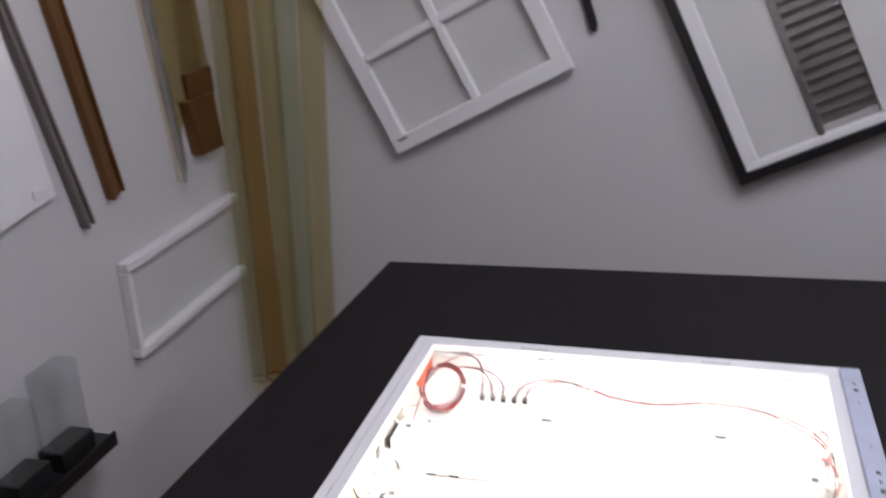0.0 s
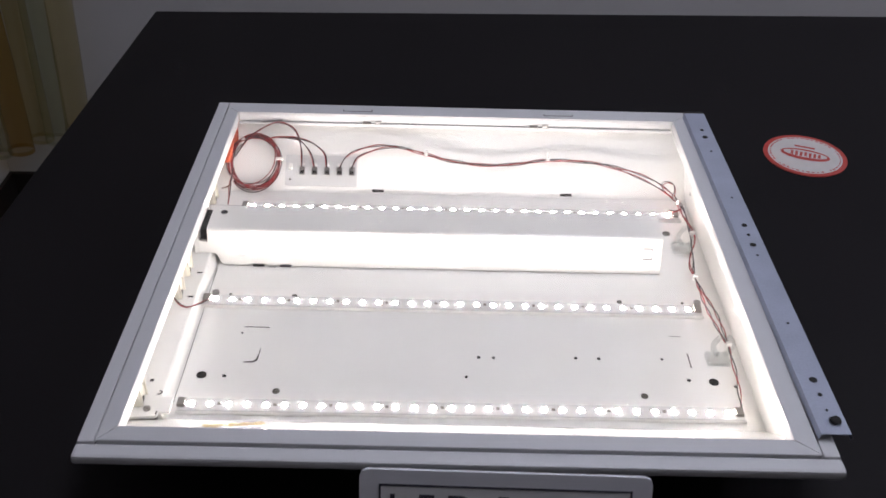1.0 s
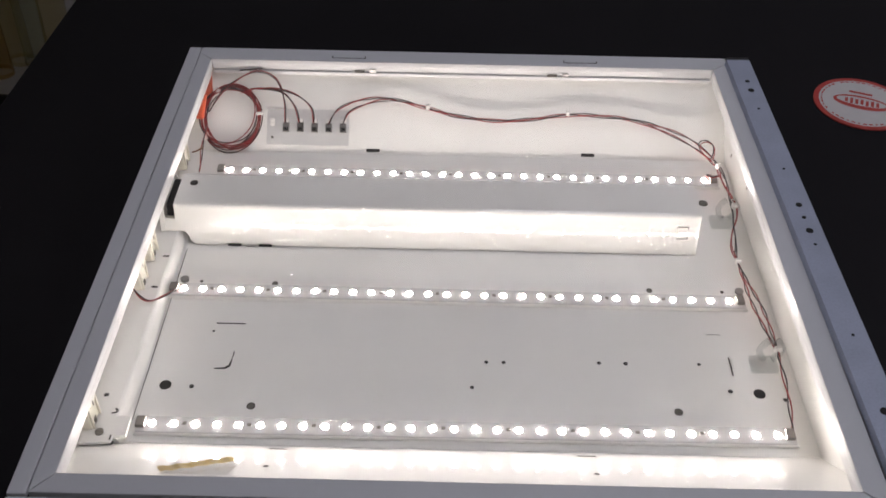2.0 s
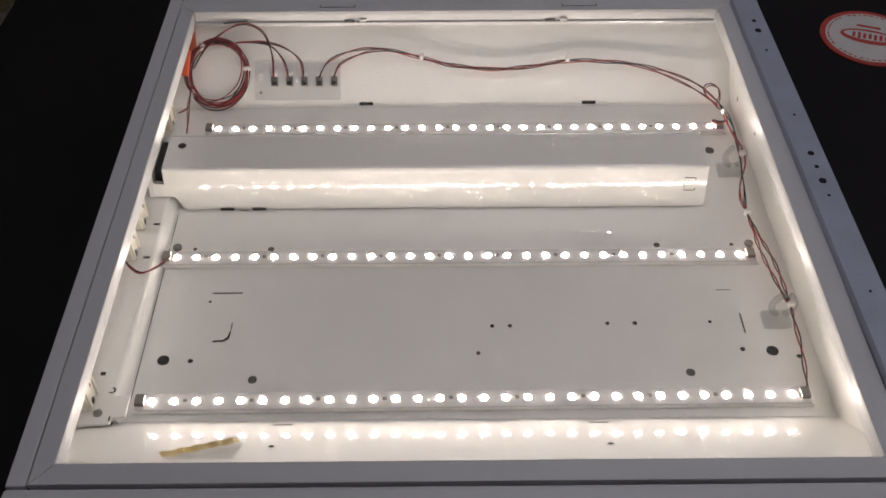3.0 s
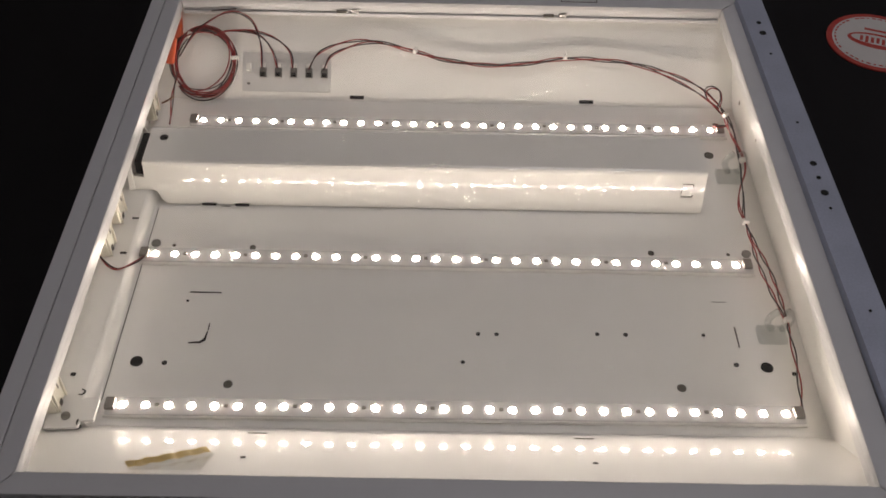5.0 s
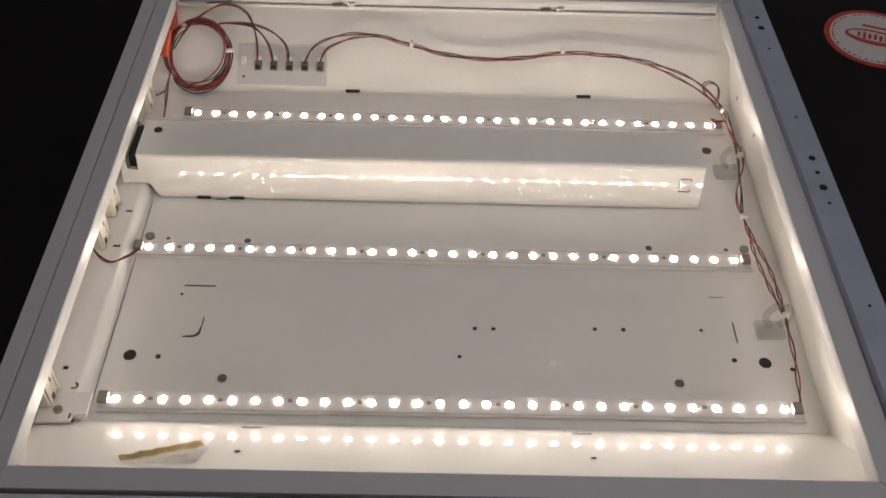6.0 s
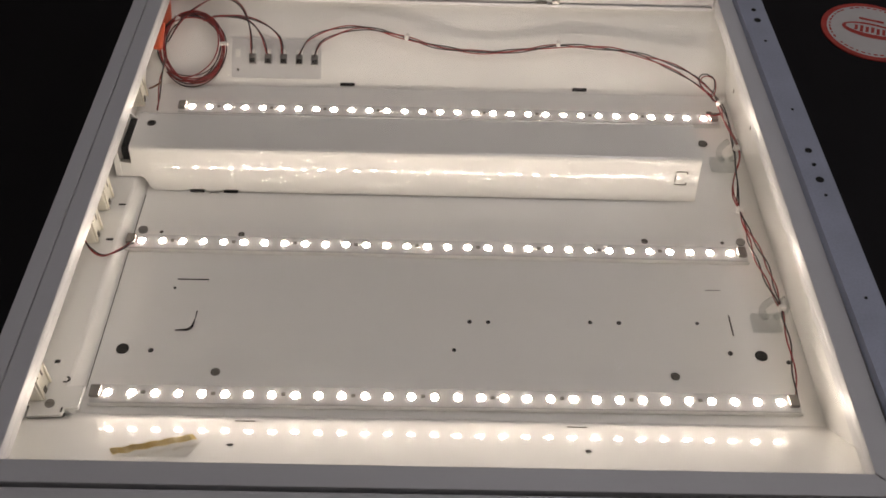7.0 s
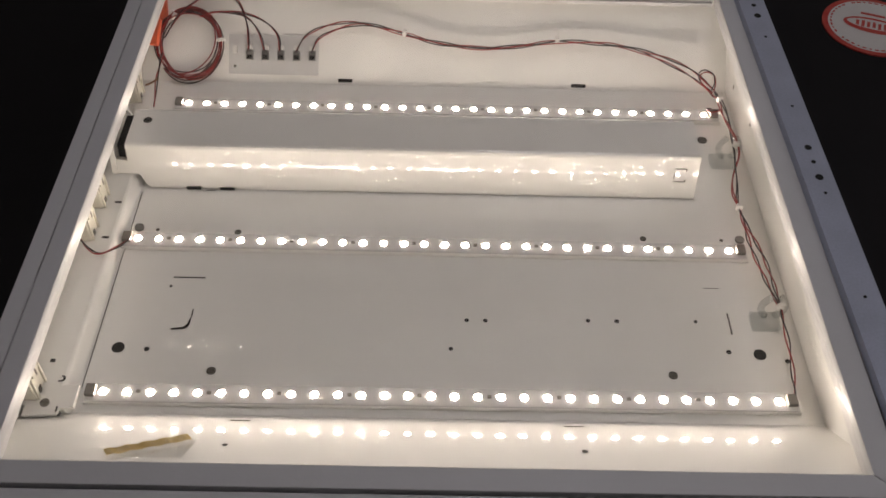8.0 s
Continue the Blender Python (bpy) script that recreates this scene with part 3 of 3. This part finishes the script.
for k, mat in enumerate((BLACK, RED)):
    wire(RUN_A, mat, k * math.pi, 90, 0.0014)
    wire(RUN_B, mat, k * math.pi + 1.2, 75, 0.0014)
    wire(DOWN, mat, k * math.pi, 70, 0.0020)
    wire(DOWN, mat, k * math.pi + 1.5, 55, 0.0028)
    wire(FORK_A, mat, k * math.pi, 130, 0.0012)
    wire(FORK_B, mat, k * math.pi + 1.0, 130, 0.0012)
    wire(LAST, mat, k * math.pi, 110, 0.0014)
    # slack loop where the bundle turns the corner
    loop = [(0.258, 0.203, 0.032), (0.262, 0.213, 0.034), (0.2625, 0.224, 0.036), (0.256, 0.231, 0.036), (0.249, 0.228, 0.035), (0.2475, 0.218, 0.034), (0.253, 0.207, 0.032), (0.259, 0.194, 0.031)]
    wire([(x + 0.009 + 0.002 * k, y + 0.002 - 0.002 * k, z) for x, y, z in loop], mat, k * 2.0, 60, 0.0008)
    # short tails to the strips
    wire([(0.2735, 0.178, 0.030), (0.266, 0.182, 0.024), (0.262, 0.190, 0.020), (0.2685, 0.1945, 0.017)], mat, k * 3.0, 90, 0.0009)
    wire([(-0.3130, -0.0150, 0.043), (-0.3040, -0.0240, 0.032), (-0.2940, -0.0270, 0.0265), (-0.2830, -0.0170, 0.0230), (-0.2770, -0.0050, 0.0190), (-0.2745, 0.0020, 0.0180)], mat, k * 3.0, 120, 0.0008)
    # connector leads into the coil
    wire([(-0.2052, 0.249, 0.037), (-0.2066, 0.2650, 0.0555), (-0.2156, 0.2810, 0.0720), (-0.2334, 0.2870, 0.0790), (-0.2511, 0.2840, 0.0760), (-0.2750, 0.2700, 0.0640), (-0.2900, 0.2500, 0.0480)], mat, k * 3.0, 60, 0.0010)
    wire([(-0.1892, 0.249, 0.037), (-0.1948, 0.2610, 0.0510), (-0.2096, 0.2720, 0.0620), (-0.2362, 0.2740, 0.0650), (-0.255, 0.2690, 0.0620)], mat, k * 3.0, 70, 0.0010)
    wire([(-0.1732, 0.249, 0.037), (-0.1760, 0.2600, 0.0500), (-0.1930, 0.2700, 0.0600), (-0.2180, 0.2745, 0.0650), (-0.245, 0.2730, 0.0650)], mat, k * 3.0, 70, 0.0010)
    # tail from the coil down behind the cover
    wire([(-0.2900, 0.2350, 0.040), (-0.2870, 0.2150, 0.046), (-0.2855, 0.190, 0.046), (-0.2810, 0.160, 0.046), (-0.2800, 0.146, 0.044)], mat, k * 3.0, 60, 0.0010)
wire([(-0.232, 0.2895, 0.0815), (-0.245, 0.2885, 0.0805), (-0.258, 0.2875, 0.0795)], BLACK, 0, 10, 0.0002, 0.0007)
wire([(-0.2835, 0.185, 0.047), (-0.2865, 0.175, 0.050), (-0.2895, 0.166, 0.054)], BROWN, 0, 10, 0.0002, 0.0010)

coil = new("wire_coil")
coil.parent = fixture
tagged(coil, "coiled spare red and black wire")
for k in range(12):
    rx, ry = 0.0300 + 0.0045 * random.random(), 0.0325 + 0.0055 * random.random()
    dx, dy, dz = 0.0050 * (random.random() - 0.5), 0.0050 * (random.random() - 0.5), 0.0055 * random.random()
    ring = []
    for i in range(41):
        a = 2 * math.pi * i / 40 + k * 0.7
        rr = 1 + 0.03 * math.sin(2 * a + k) + 0.02 * math.sin(3 * a + 2 * k)
        spread = max(0.0, math.cos(a + 0.75))
        rr *= 1 + spread * (0.06 - 0.26 * ((k * 5) % 12) / 11) * (1.0 if k < 8 else 0.3)
        p = Vector((-0.2665 + dx + rx * rr * math.cos(a), dy + ry * rr * math.sin(a), 0.0045 + dz + 0.001 * math.sin(3 * a + k)))
        ring.append(Vector((p.x, CB, F)) + back_dir * (0.0365 + p.y) + Vector((0, -back_dir.z, back_dir.y)) * p.z)
    part("loop", sweep(ring, 0.00066, 5), (BLACK, RED)[k % 2], coil, smooth=True)
for a in (2.15, 3.75, 0.15):
    c = Vector((-0.2665 + 0.0325 * math.cos(a), CB, F)) + back_dir * (0.0365 + 0.0360 * math.sin(a)) + Vector((0, -back_dir.z, back_dir.y)) * 0.007
    ob = part("cable_tie", box(-0.0042, 0.0042, -0.0020, 0.0020, -0.0040, 0.0040, 0.0012), TIE, coil, "white nylon cable tie")
    ob.matrix_local = Matrix.Translation(c) @ pose(0, 0, 0, back_turn, 0, math.degrees(a))
for p, rz in (((-0.0445, 0.2645, 0.0510), 70), ((0.1133, 0.2625, 0.0480), 90), ((0.2730, 0.192, 0.0315), 40), ((0.2755, 0.122, 0.0325), 10), ((0.2640, 0.0430, 0.028), 0), ((0.2740, -0.0740, 0.031), 10)):
    ob = part("cable_tie", box(-0.0030, 0.0030, -0.0020, 0.0020, -0.0028, 0.0034, 0.0010), TIE, fixture, "white nylon cable tie")
    ob.matrix_local = pose(*p, 0, 0, rz)
ob = part("cable_tie", sweep([Vector((0.1133, 0.262, 0.050)), Vector((0.1136, 0.266, 0.057))], 0.0011, 6), TIE, fixture)
for p, l, turn in (((-0.2960, 0.2860, 0.0640), 0.017, 8), ((-0.2985, 0.2520, 0.0540), 0.014, -6)):
    nut = box(-0.0050, 0.0050, -l, l, -0.0035, 0.0035, 0.0022)
    ob = part("wire_plug", nut, ORANGE, fixture, "orange-red wire plug", True)
    ob.matrix_local = pose(*p, 40, 0, turn)


# clear plastic clips that hold the bundle
def clip(x, y):
    holder = new("wire_clip")
    holder.parent = fixture
    holder.location = (x, y, F)
    tagged(holder, "clear plastic wire clip")
    part("base", box(-0.012, 0.012, -0.009, 0.009, 0.0002, 0.006, 0.002), CLIP, holder)
    for s in (-1, 1):
        arc = [Vector((0.004 + s * (0.004 + 0.006 * math.sin(math.pi * k / 8)), 0.004, 0.006 + 0.024 * k / 8)) for k in range(9)]
        part("arm", sweep(arc, 0.0028, 8), CLIP, holder, smooth=True)


clip(0.2660, -0.0740)
clip(0.2670, 0.1220)
for y, z in ((0.2138, 0.030), (0.1444, 0.040), (-0.1443, 0.058), (-0.204, 0.058)):
    part("punched_hole", box(XI - 0.0004, XI - 0.0001, y - 0.0016, y + 0.0016, z - 0.0022, z + 0.0022), GREYHOLE, fixture)

# ---- loose rail along the fixture's edge ----
rail = thing("steel_rail", "loose blue-grey galvanised steel rail lying along the fixture's edge", "rail", at=(0.3055, 0.0295, H + 0.0007))
rail.rotation_euler = (0, 0, radians(0.5))
rail_line = thicken([(-0.0132, 0.0), (-0.0125, 0.005), (0.0125, 0.005), (0.0132, 0.0)], -0.001)
part("strip", prism(rail_line, "y", -0.2885, 0.2735), RAIL, rail)
for y, r in ((0.229, 0.0024), (0.211, 0.0034), (0.176, 0.0014), (0.072, 0.0013), (0.017, 0.0030), (-0.001, 0.0020), (-0.0195, 0.0034),
             (-0.038, 0.0014), (-0.147, 0.0013), (-0.224, 0.0036), (-0.2425, 0.0022), (-0.261, 0.0012)):
    part("rail_hole", round_plate(r, 0.0004, 14, m=pose(0.0005, y, 0.0061)), DARK, rail)
blob = bmesh.new()
bmesh.ops.create_icosphere(blob, subdivisions=2, radius=1.0)
for v in blob.verts:
    v.co = Vector((v.co.x * 0.0062, v.co.y * 0.0058, v.co.z * 0.004)) * (0.8 + 0.4 * noise.noise(v.co * 2.3)) + Vector((0.003, -0.2745, 0.008))
part("glue_blob", blob, DARK, rail, "black lump of sealant", True)
part("end_tab", box(-0.012, 0.013, 0.2737, 0.281, 0.0005, 0.005, 0.001), BLACKTRIM, rail, "dark end tab")


# ---- coasters ----
def coaster(x, y, turn):
    c = thing("coaster", "round white card coaster with a red printed ring", "coaster", "coasters on the table", at=(x, y, 0))
    c.rotation_euler = (0, 0, radians(turn))
    part("card", round_plate(0.0575, 0.0014, 48), COASTER_RED, c)
    part("face", round_plate(0.0510, 0.0003, 48, m=pose(0, 0, 0.0014)), COASTER_WHITE, c)
    ring = bmesh.new()
    for k in range(44):
        a = 2 * math.pi * k / 44
        if k % 11 == 5:
            continue
        w = 0.0022 if k % 3 else 0.0012
        box(-w, w, -0.0010, 0.0010, 0, 0.0003, bm=ring)
        ring.verts.ensure_lookup_table()
        for v in ring.verts[-8:]:
            v.co = pose(0, 0, 0.0017, 0, 0, math.degrees(a)) @ (v.co + Vector((0, 0.0478, 0)))
    part("print_ring", ring, COASTER_RED, c)
    mark = bmesh.new()
    outer = [(0.034 * math.cos(a), 0.0155 * math.sin(a)) for a in (2 * math.pi * k / 32 for k in range(32))]
    inner = [(0.0300 * math.cos(a), 0.0095 * math.sin(a) - 0.0020) for a in (2 * math.pi * k / 32 for k in range(32))]
    vo = [mark.verts.new((*p, 0.0020)) for p in outer]
    vi = [mark.verts.new((*p, 0.0020)) for p in inner]
    for k in range(32):
        mark.faces.new((vo[k], vo[(k + 1) % 32], vi[(k + 1) % 32], vi[k]))
    for k in range(7):
        x0 = -0.021 + k * 0.0062
        box(x0, x0 + 0.0035, -0.0065 - 0.001 * (k % 2), 0.0035 + 0.001 * (k % 3), 0.0017, 0.0020, bm=mark)
    box(-0.012, 0.016, -0.0245, -0.0205, 0.0017, 0.0020, bm=mark)
    part("emblem", mark, COASTER_RED, c, "plain red oval emblem")


coaster(0.491, 0.369, 160)
coaster(0.526, -0.022, 168)

# ---- sign leaning on the flange ----
sign = thing("table_sign", "pale plastic sign reading L.E.D. Retrofit, leaning on the fixture", "sign")
sign.matrix_world = Matrix.Translation((0.030, -0.3475, 0.0015)) @ pose(0, 0, 0, 72, 0, -0.8)
SW, SH = 0.115, 0.108
rounded = [(-SW, 0), (SW, 0), (SW, SH - 0.007), (SW - 0.002, SH - 0.002), (SW - 0.007, SH), (-SW + 0.007, SH), (-SW + 0.002, SH - 0.002), (-SW, SH - 0.007)]
part("plate", prism(rounded, "z", -0.003, 0.0, 0.0004), SIGN, sign)
bord = bmesh.new()
BX0, BX1, BY0, BY1, BW = -0.0995, 0.0995, 0.012, SH - 0.0125, 0.0016
for b in ((BX0, BX1, BY1 - BW, BY1), (BX0, BX1, BY0, BY0 + BW), (BX0, BX0 + BW, BY0 + BW, BY1 - BW), (BX1 - BW, BX1, BY0 + BW, BY1 - BW)):
    box(*b, 0.0001, 0.0007, bm=bord)
part("border", bord, INK, sign, "thin dark printed border")
part("insert", box(BX0 + BW, BX1 - BW, BY0 + BW, BY1 - BW, 0.0001, 0.0004), WHITE, sign, "white printed insert")
text = bpy.data.curves.new("lettering", "FONT")
text.body = "L.E.D. Retrofit"
text.size, text.align_x, text.extrude, text.offset = 0.0295, "CENTER", 0.0002, 0.0003
text.space_character = 1.06
text.materials.append(INK)
words = new("lettering", text)
words.parent = sign
words.location = (0, SH - 0.0415, 0.0007)
tagged(words, "dark printed words")


# ---- samples on the back wall ----
def grid_panel():
    g = thing("wall_panel", "white four-cell lighting panel hung tilted on the wall", "wall panel")
    g.matrix_world = Matrix.Translation((-0.724, WY, 0.060)) @ pose(0, 0, 0, 0, -26.3, 0)
    W, T, E = 0.5375, 0.035, 0.042
    for x0, x1, z0, z1 in ((0, W, 0, E), (0, W, W - E, W), (0, E, E, W - E), (W - E, W, E, W - E)):
        part("frame_rail", box(x0, x1, -T, -0.003, z0, z1, 0.003), WHITE, g)
    part("divider", box(W / 2 - 0.011, W / 2 + 0.011, -T + 0.004, -0.003, E, W - E, 0.003), WHITE, g)
    for x0, x1 in ((E, W / 2 - 0.011), (W / 2 + 0.011, W - E)):
        part("divider", box(x0, x1, -T + 0.004, -0.003, W / 2 - 0.011, W / 2 + 0.011, 0.003), WHITE, g)
        for z0, z1 in ((E, W / 2 - 0.011), (W / 2 + 0.011, W - E)):
            part("cell_pane", box(x0, x1, -0.010, -0.004, z0, z1), CELL, g)
    part("latch", box(0.020, 0.048, -T - 0.002, -T, 0.030, 0.035), GREYHOLE, g)


def framed_fixture():
    g = thing("framed_fixture", "white lay-in light fixture with black frame hung tilted on the wall", "light fixture")
    g.matrix_world = Matrix.Translation((0.182, WY, 0.003)) @ pose(0, 0, 0, 0, -24.2, 0)
    W, T = 0.590, 0.045
    for x0, x1, z0, z1 in ((0, W, 0, 0.024), (0, W, W - 0.024, W), (0, 0.024, 0.024, W - 0.024), (W - 0.024, W, 0.024, W - 0.024)):
        part("black_frame", box(x0, x1, -T, -0.002, z0, z1, 0.002), BLACKTRIM, g, "black outer frame")
    for x0, x1, z0, z1 in ((0.025, W - 0.025, 0.025, 0.045), (0.025, W - 0.025, W - 0.06, W - 0.025), (0.025, 0.062, 0.046, W - 0.061), (W - 0.062, W - 0.025, 0.046, W - 0.061)):
        part("white_rail", box(x0, x1, -T + 0.004, -0.004, z0, z1, 0.004), WHITE, g)
    part("lens_pane", box(0.063, 0.212, -0.030, -0.006, 0.046, W - 0.061), CELL, g, "pale ribbed lens")
    lou = part("louver", box(0.230, 0.362, -0.016, -0.006, 0.046, W - 0.061), BRUSHED, g, "brushed metal perforated louver")
    for k in range(16):
        z = 0.052 + k * 0.029
        part("louver_blade", prism([(-0.0165, z), (-0.0205, z + 0.014), (-0.0200, z + 0.0155), (-0.0165, z + 0.003)], "x", 0.231, 0.361), BRUSHED, lou)
    part("divider", box(0.213, 0.2292, -0.038, -0.006, 0.046, W - 0.061, 0.002), BRUSHED, g)
    part("lens_pane", box(0.363, W - 0.063, -0.030, -0.006, 0.046, W - 0.061), CELL, g, "pale ribbed lens")


grid_panel()
framed_fixture()
strap = thing("hanging_strap", "short black strap hanging on the pale wall", "strap")
part("band", prism([(-0.236, 0.50), (-0.214, 0.50), (-0.183, 0.402), (-0.186, 0.385), (-0.201, 0.386)], "y", WY - 0.016, WY - 0.001, 0.002), BLACKTRIM, strap)


# ---- clear lamp sleeves hung in the corner ----
def sleeve(x, y, z0, z1, r, mat, lean, label):
    s = thing("lamp_sleeve", label, "plastic sleeve", "lamp sleeves in the corner")
    s.matrix_world = Matrix.Translation((x, y, z0)) @ pose(0, 0, 0, 0, lean, 0)
    bm = bmesh.new()
    n, rows = 18, 7
    rings = []
    for j in range(rows):
        z = (z1 - z0) * j / (rows - 1)
        rings.append([bm.verts.new(((r + 0.0015 * math.sin(3 * a + j)) * math.cos(a), 0.8 * r * math.sin(a), z)) for a in (2 * math.pi * k / n for k in range(n))])
    for a, b in zip(rings, rings[1:]):
        for k in range(n):
            bm.faces.new((a[k], a[(k + 1) % n], b[(k + 1) % n], b[k]))
    part("tube", bm, mat, s, smooth=True)
    for z in (0.0, z1 - z0 - 0.012):
        band = bmesh.new()
        bmesh.ops.create_cone(band, cap_ends=False, segments=18, radius1=r + 0.001, radius2=r + 0.001, depth=0.012, matrix=Matrix.Translation((0, 0, z + 0.006)) @ Matrix.Diagonal((1, 0.8, 1, 1)))
        part("end_band", band, mat, s, smooth=True)
    return s


sleeve(-1.155, 1.43, -0.655, 0.95, 0.034, AMBER, 0.6, "long amber clear plastic lamp sleeve hung in the corner")
sleeve(-1.100, 1.45, -0.630, 0.95, 0.030, SLEEVE, 1.6, "long yellowed clear plastic lamp sleeve hung in the corner")
sleeve(-1.050, 1.43, -0.620, 0.95, 0.032, GREENISH, 2.4, "long greenish clear plastic lamp sleeve hung in the corner")
sleeve(-0.997, 1.45, -0.600, 0.95, 0.034, SLEEVE, 3.3, "long yellowed clear plastic lamp sleeve hung in the corner")
sleeve(-1.185, 1.38, -0.640, 0.95, 0.026, GREENISH, 0.9, "long pale clear plastic lamp sleeve hung in the corner")


# ---- samples on the side wall ----
def wall_strip(name, label, y0, z0, y1, z1, width, depth, mat):
    """A flat trim from (y0, z0) up to (y1, z1) on the side wall."""
    s = thing(name, label, "trim sample", "trim samples on the wall")
    d = Vector((y1 - y0, z1 - z0))
    s.matrix_world = Matrix.Translation((WX, y0, z0)) @ pose(0, 0, 0, math.degrees(math.atan2(-d.x, d.y)), 0, 0)
    L = d.length
    bm = bmesh.new()
    box(0.001, depth, -width / 2, width / 2, 0, L, 0.003, bm=bm)
    part("face", bm, mat, s)
    part("edge", box(depth, depth + 0.006, -width / 2, -width / 2 + 0.008, 0, L, 0.001), mat, s)
    part("edge", box(depth, depth + 0.006, width / 2 - 0.008, width / 2, 0, L, 0.001), mat, s)
    return s


wall_strip("trim_strip", "brown bronze metal trim sample hung aslant", 0.888, 0.107, 0.705, 0.90, 0.05, 0.018, BROWN)
wall_strip("trim_strip", "dull taupe metal trim sample hung aslant", 0.772, 0.072, 0.520, 0.95, 0.028, 0.016, TAUPE)
sheet = thing("reflector_sheet", "shiny gold reflector sheet with a dark brown bracket on the wall", "reflector")
part("sheet", prism([(1.172, 0.050), (1.205, 0.195), (1.245, 0.240), (1.395, 0.240), (1.315, 0.88), (1.055, 0.90)], "x", WX + 0.001, WX + 0.018, 0.003), MIRROR, sheet)
part("fold", prism([(1.172, 0.050), (1.186, 0.112), (1.085, 0.90), (1.055, 0.90)], "x", WX + 0.0182, WX + 0.030, 0.002), BRUSHED, sheet, "bright folded edge")
part("bracket", prism([(1.225, 0.252), (1.262, 0.100), (1.385, 0.096), (1.365, 0.252)], "x", WX + 0.001, WX + 0.034, 0.003), BROWN, sheet, "dark brown bracket")
part("fold", prism([(1.255, 0.250), (1.385, 0.250), (1.380, 0.320), (1.245, 0.320)], "x", WX + 0.0185, WX + 0.026, 0.002), BROWN, sheet, "brown bronze band")
white = thing("white_panel", "plain white plastic panel sample on the side wall", "wall panel")
part("sheet", prism([(0.14, 0.110), (0.674, 0.174), (0.54, 0.90), (0.01, 0.85)], "x", WX + 0.001, WX + 0.02, 0.003), WHITE, white)
part("corner_clip", box(WX + 0.02, WX + 0.026, 0.60, 0.64, 0.185, 0.205, 0.002), WHITE, white)
bracket = thing("wall_frame", "shallow white rectangular frame sample on the side wall", "frame")
part("back", box(WX + 0.001, WX + 0.006, 0.870, 1.425, -0.285, -0.075), CELL, bracket)
for y0, y1, z0, z1 in ((0.857, 1.430, -0.079, -0.055), (0.857, 1.430, -0.305, -0.281), (0.857, 0.874, -0.281, -0.079)):
    part("rail", box(WX + 0.001, WX + 0.03, y0, y1, z0, z1, 0.004), WHITE, bracket)
shelf = thing("wall_shelf", "narrow black shelf on the side wall", "shelf")
part("board", box(WX + 0.001, WX + 0.09, -0.02, 0.622, -0.392, -0.367, 0.003), BLACKTRIM, shelf)
part("lip", box(WX + 0.09, WX + 0.096, -0.02, 0.622, -0.392, -0.357, 0.002), BLACKTRIM, shelf)


def sample_case(y, h, w, dark):
    c = thing("sample_case", "small clear case with a dark base on the black shelf", "display case", "cases on the shelf")
    part("base", box(WX + 0.02, WX + 0.08, y - w, y + w, -0.3668, -0.3668 + dark, 0.003), BLACKTRIM, c)
    part("case", box(WX + 0.024, WX + 0.076, y - w + 0.004, y + w - 0.004, -0.3666 + dark, -0.3668 + h, 0.003), CLIP, c)


sample_case(0.515, 0.22, 0.055, 0.045)
sample_case(0.375, 0.20, 0.050, 0.055)
sample_case(0.235, 0.20, 0.050, 0.040)
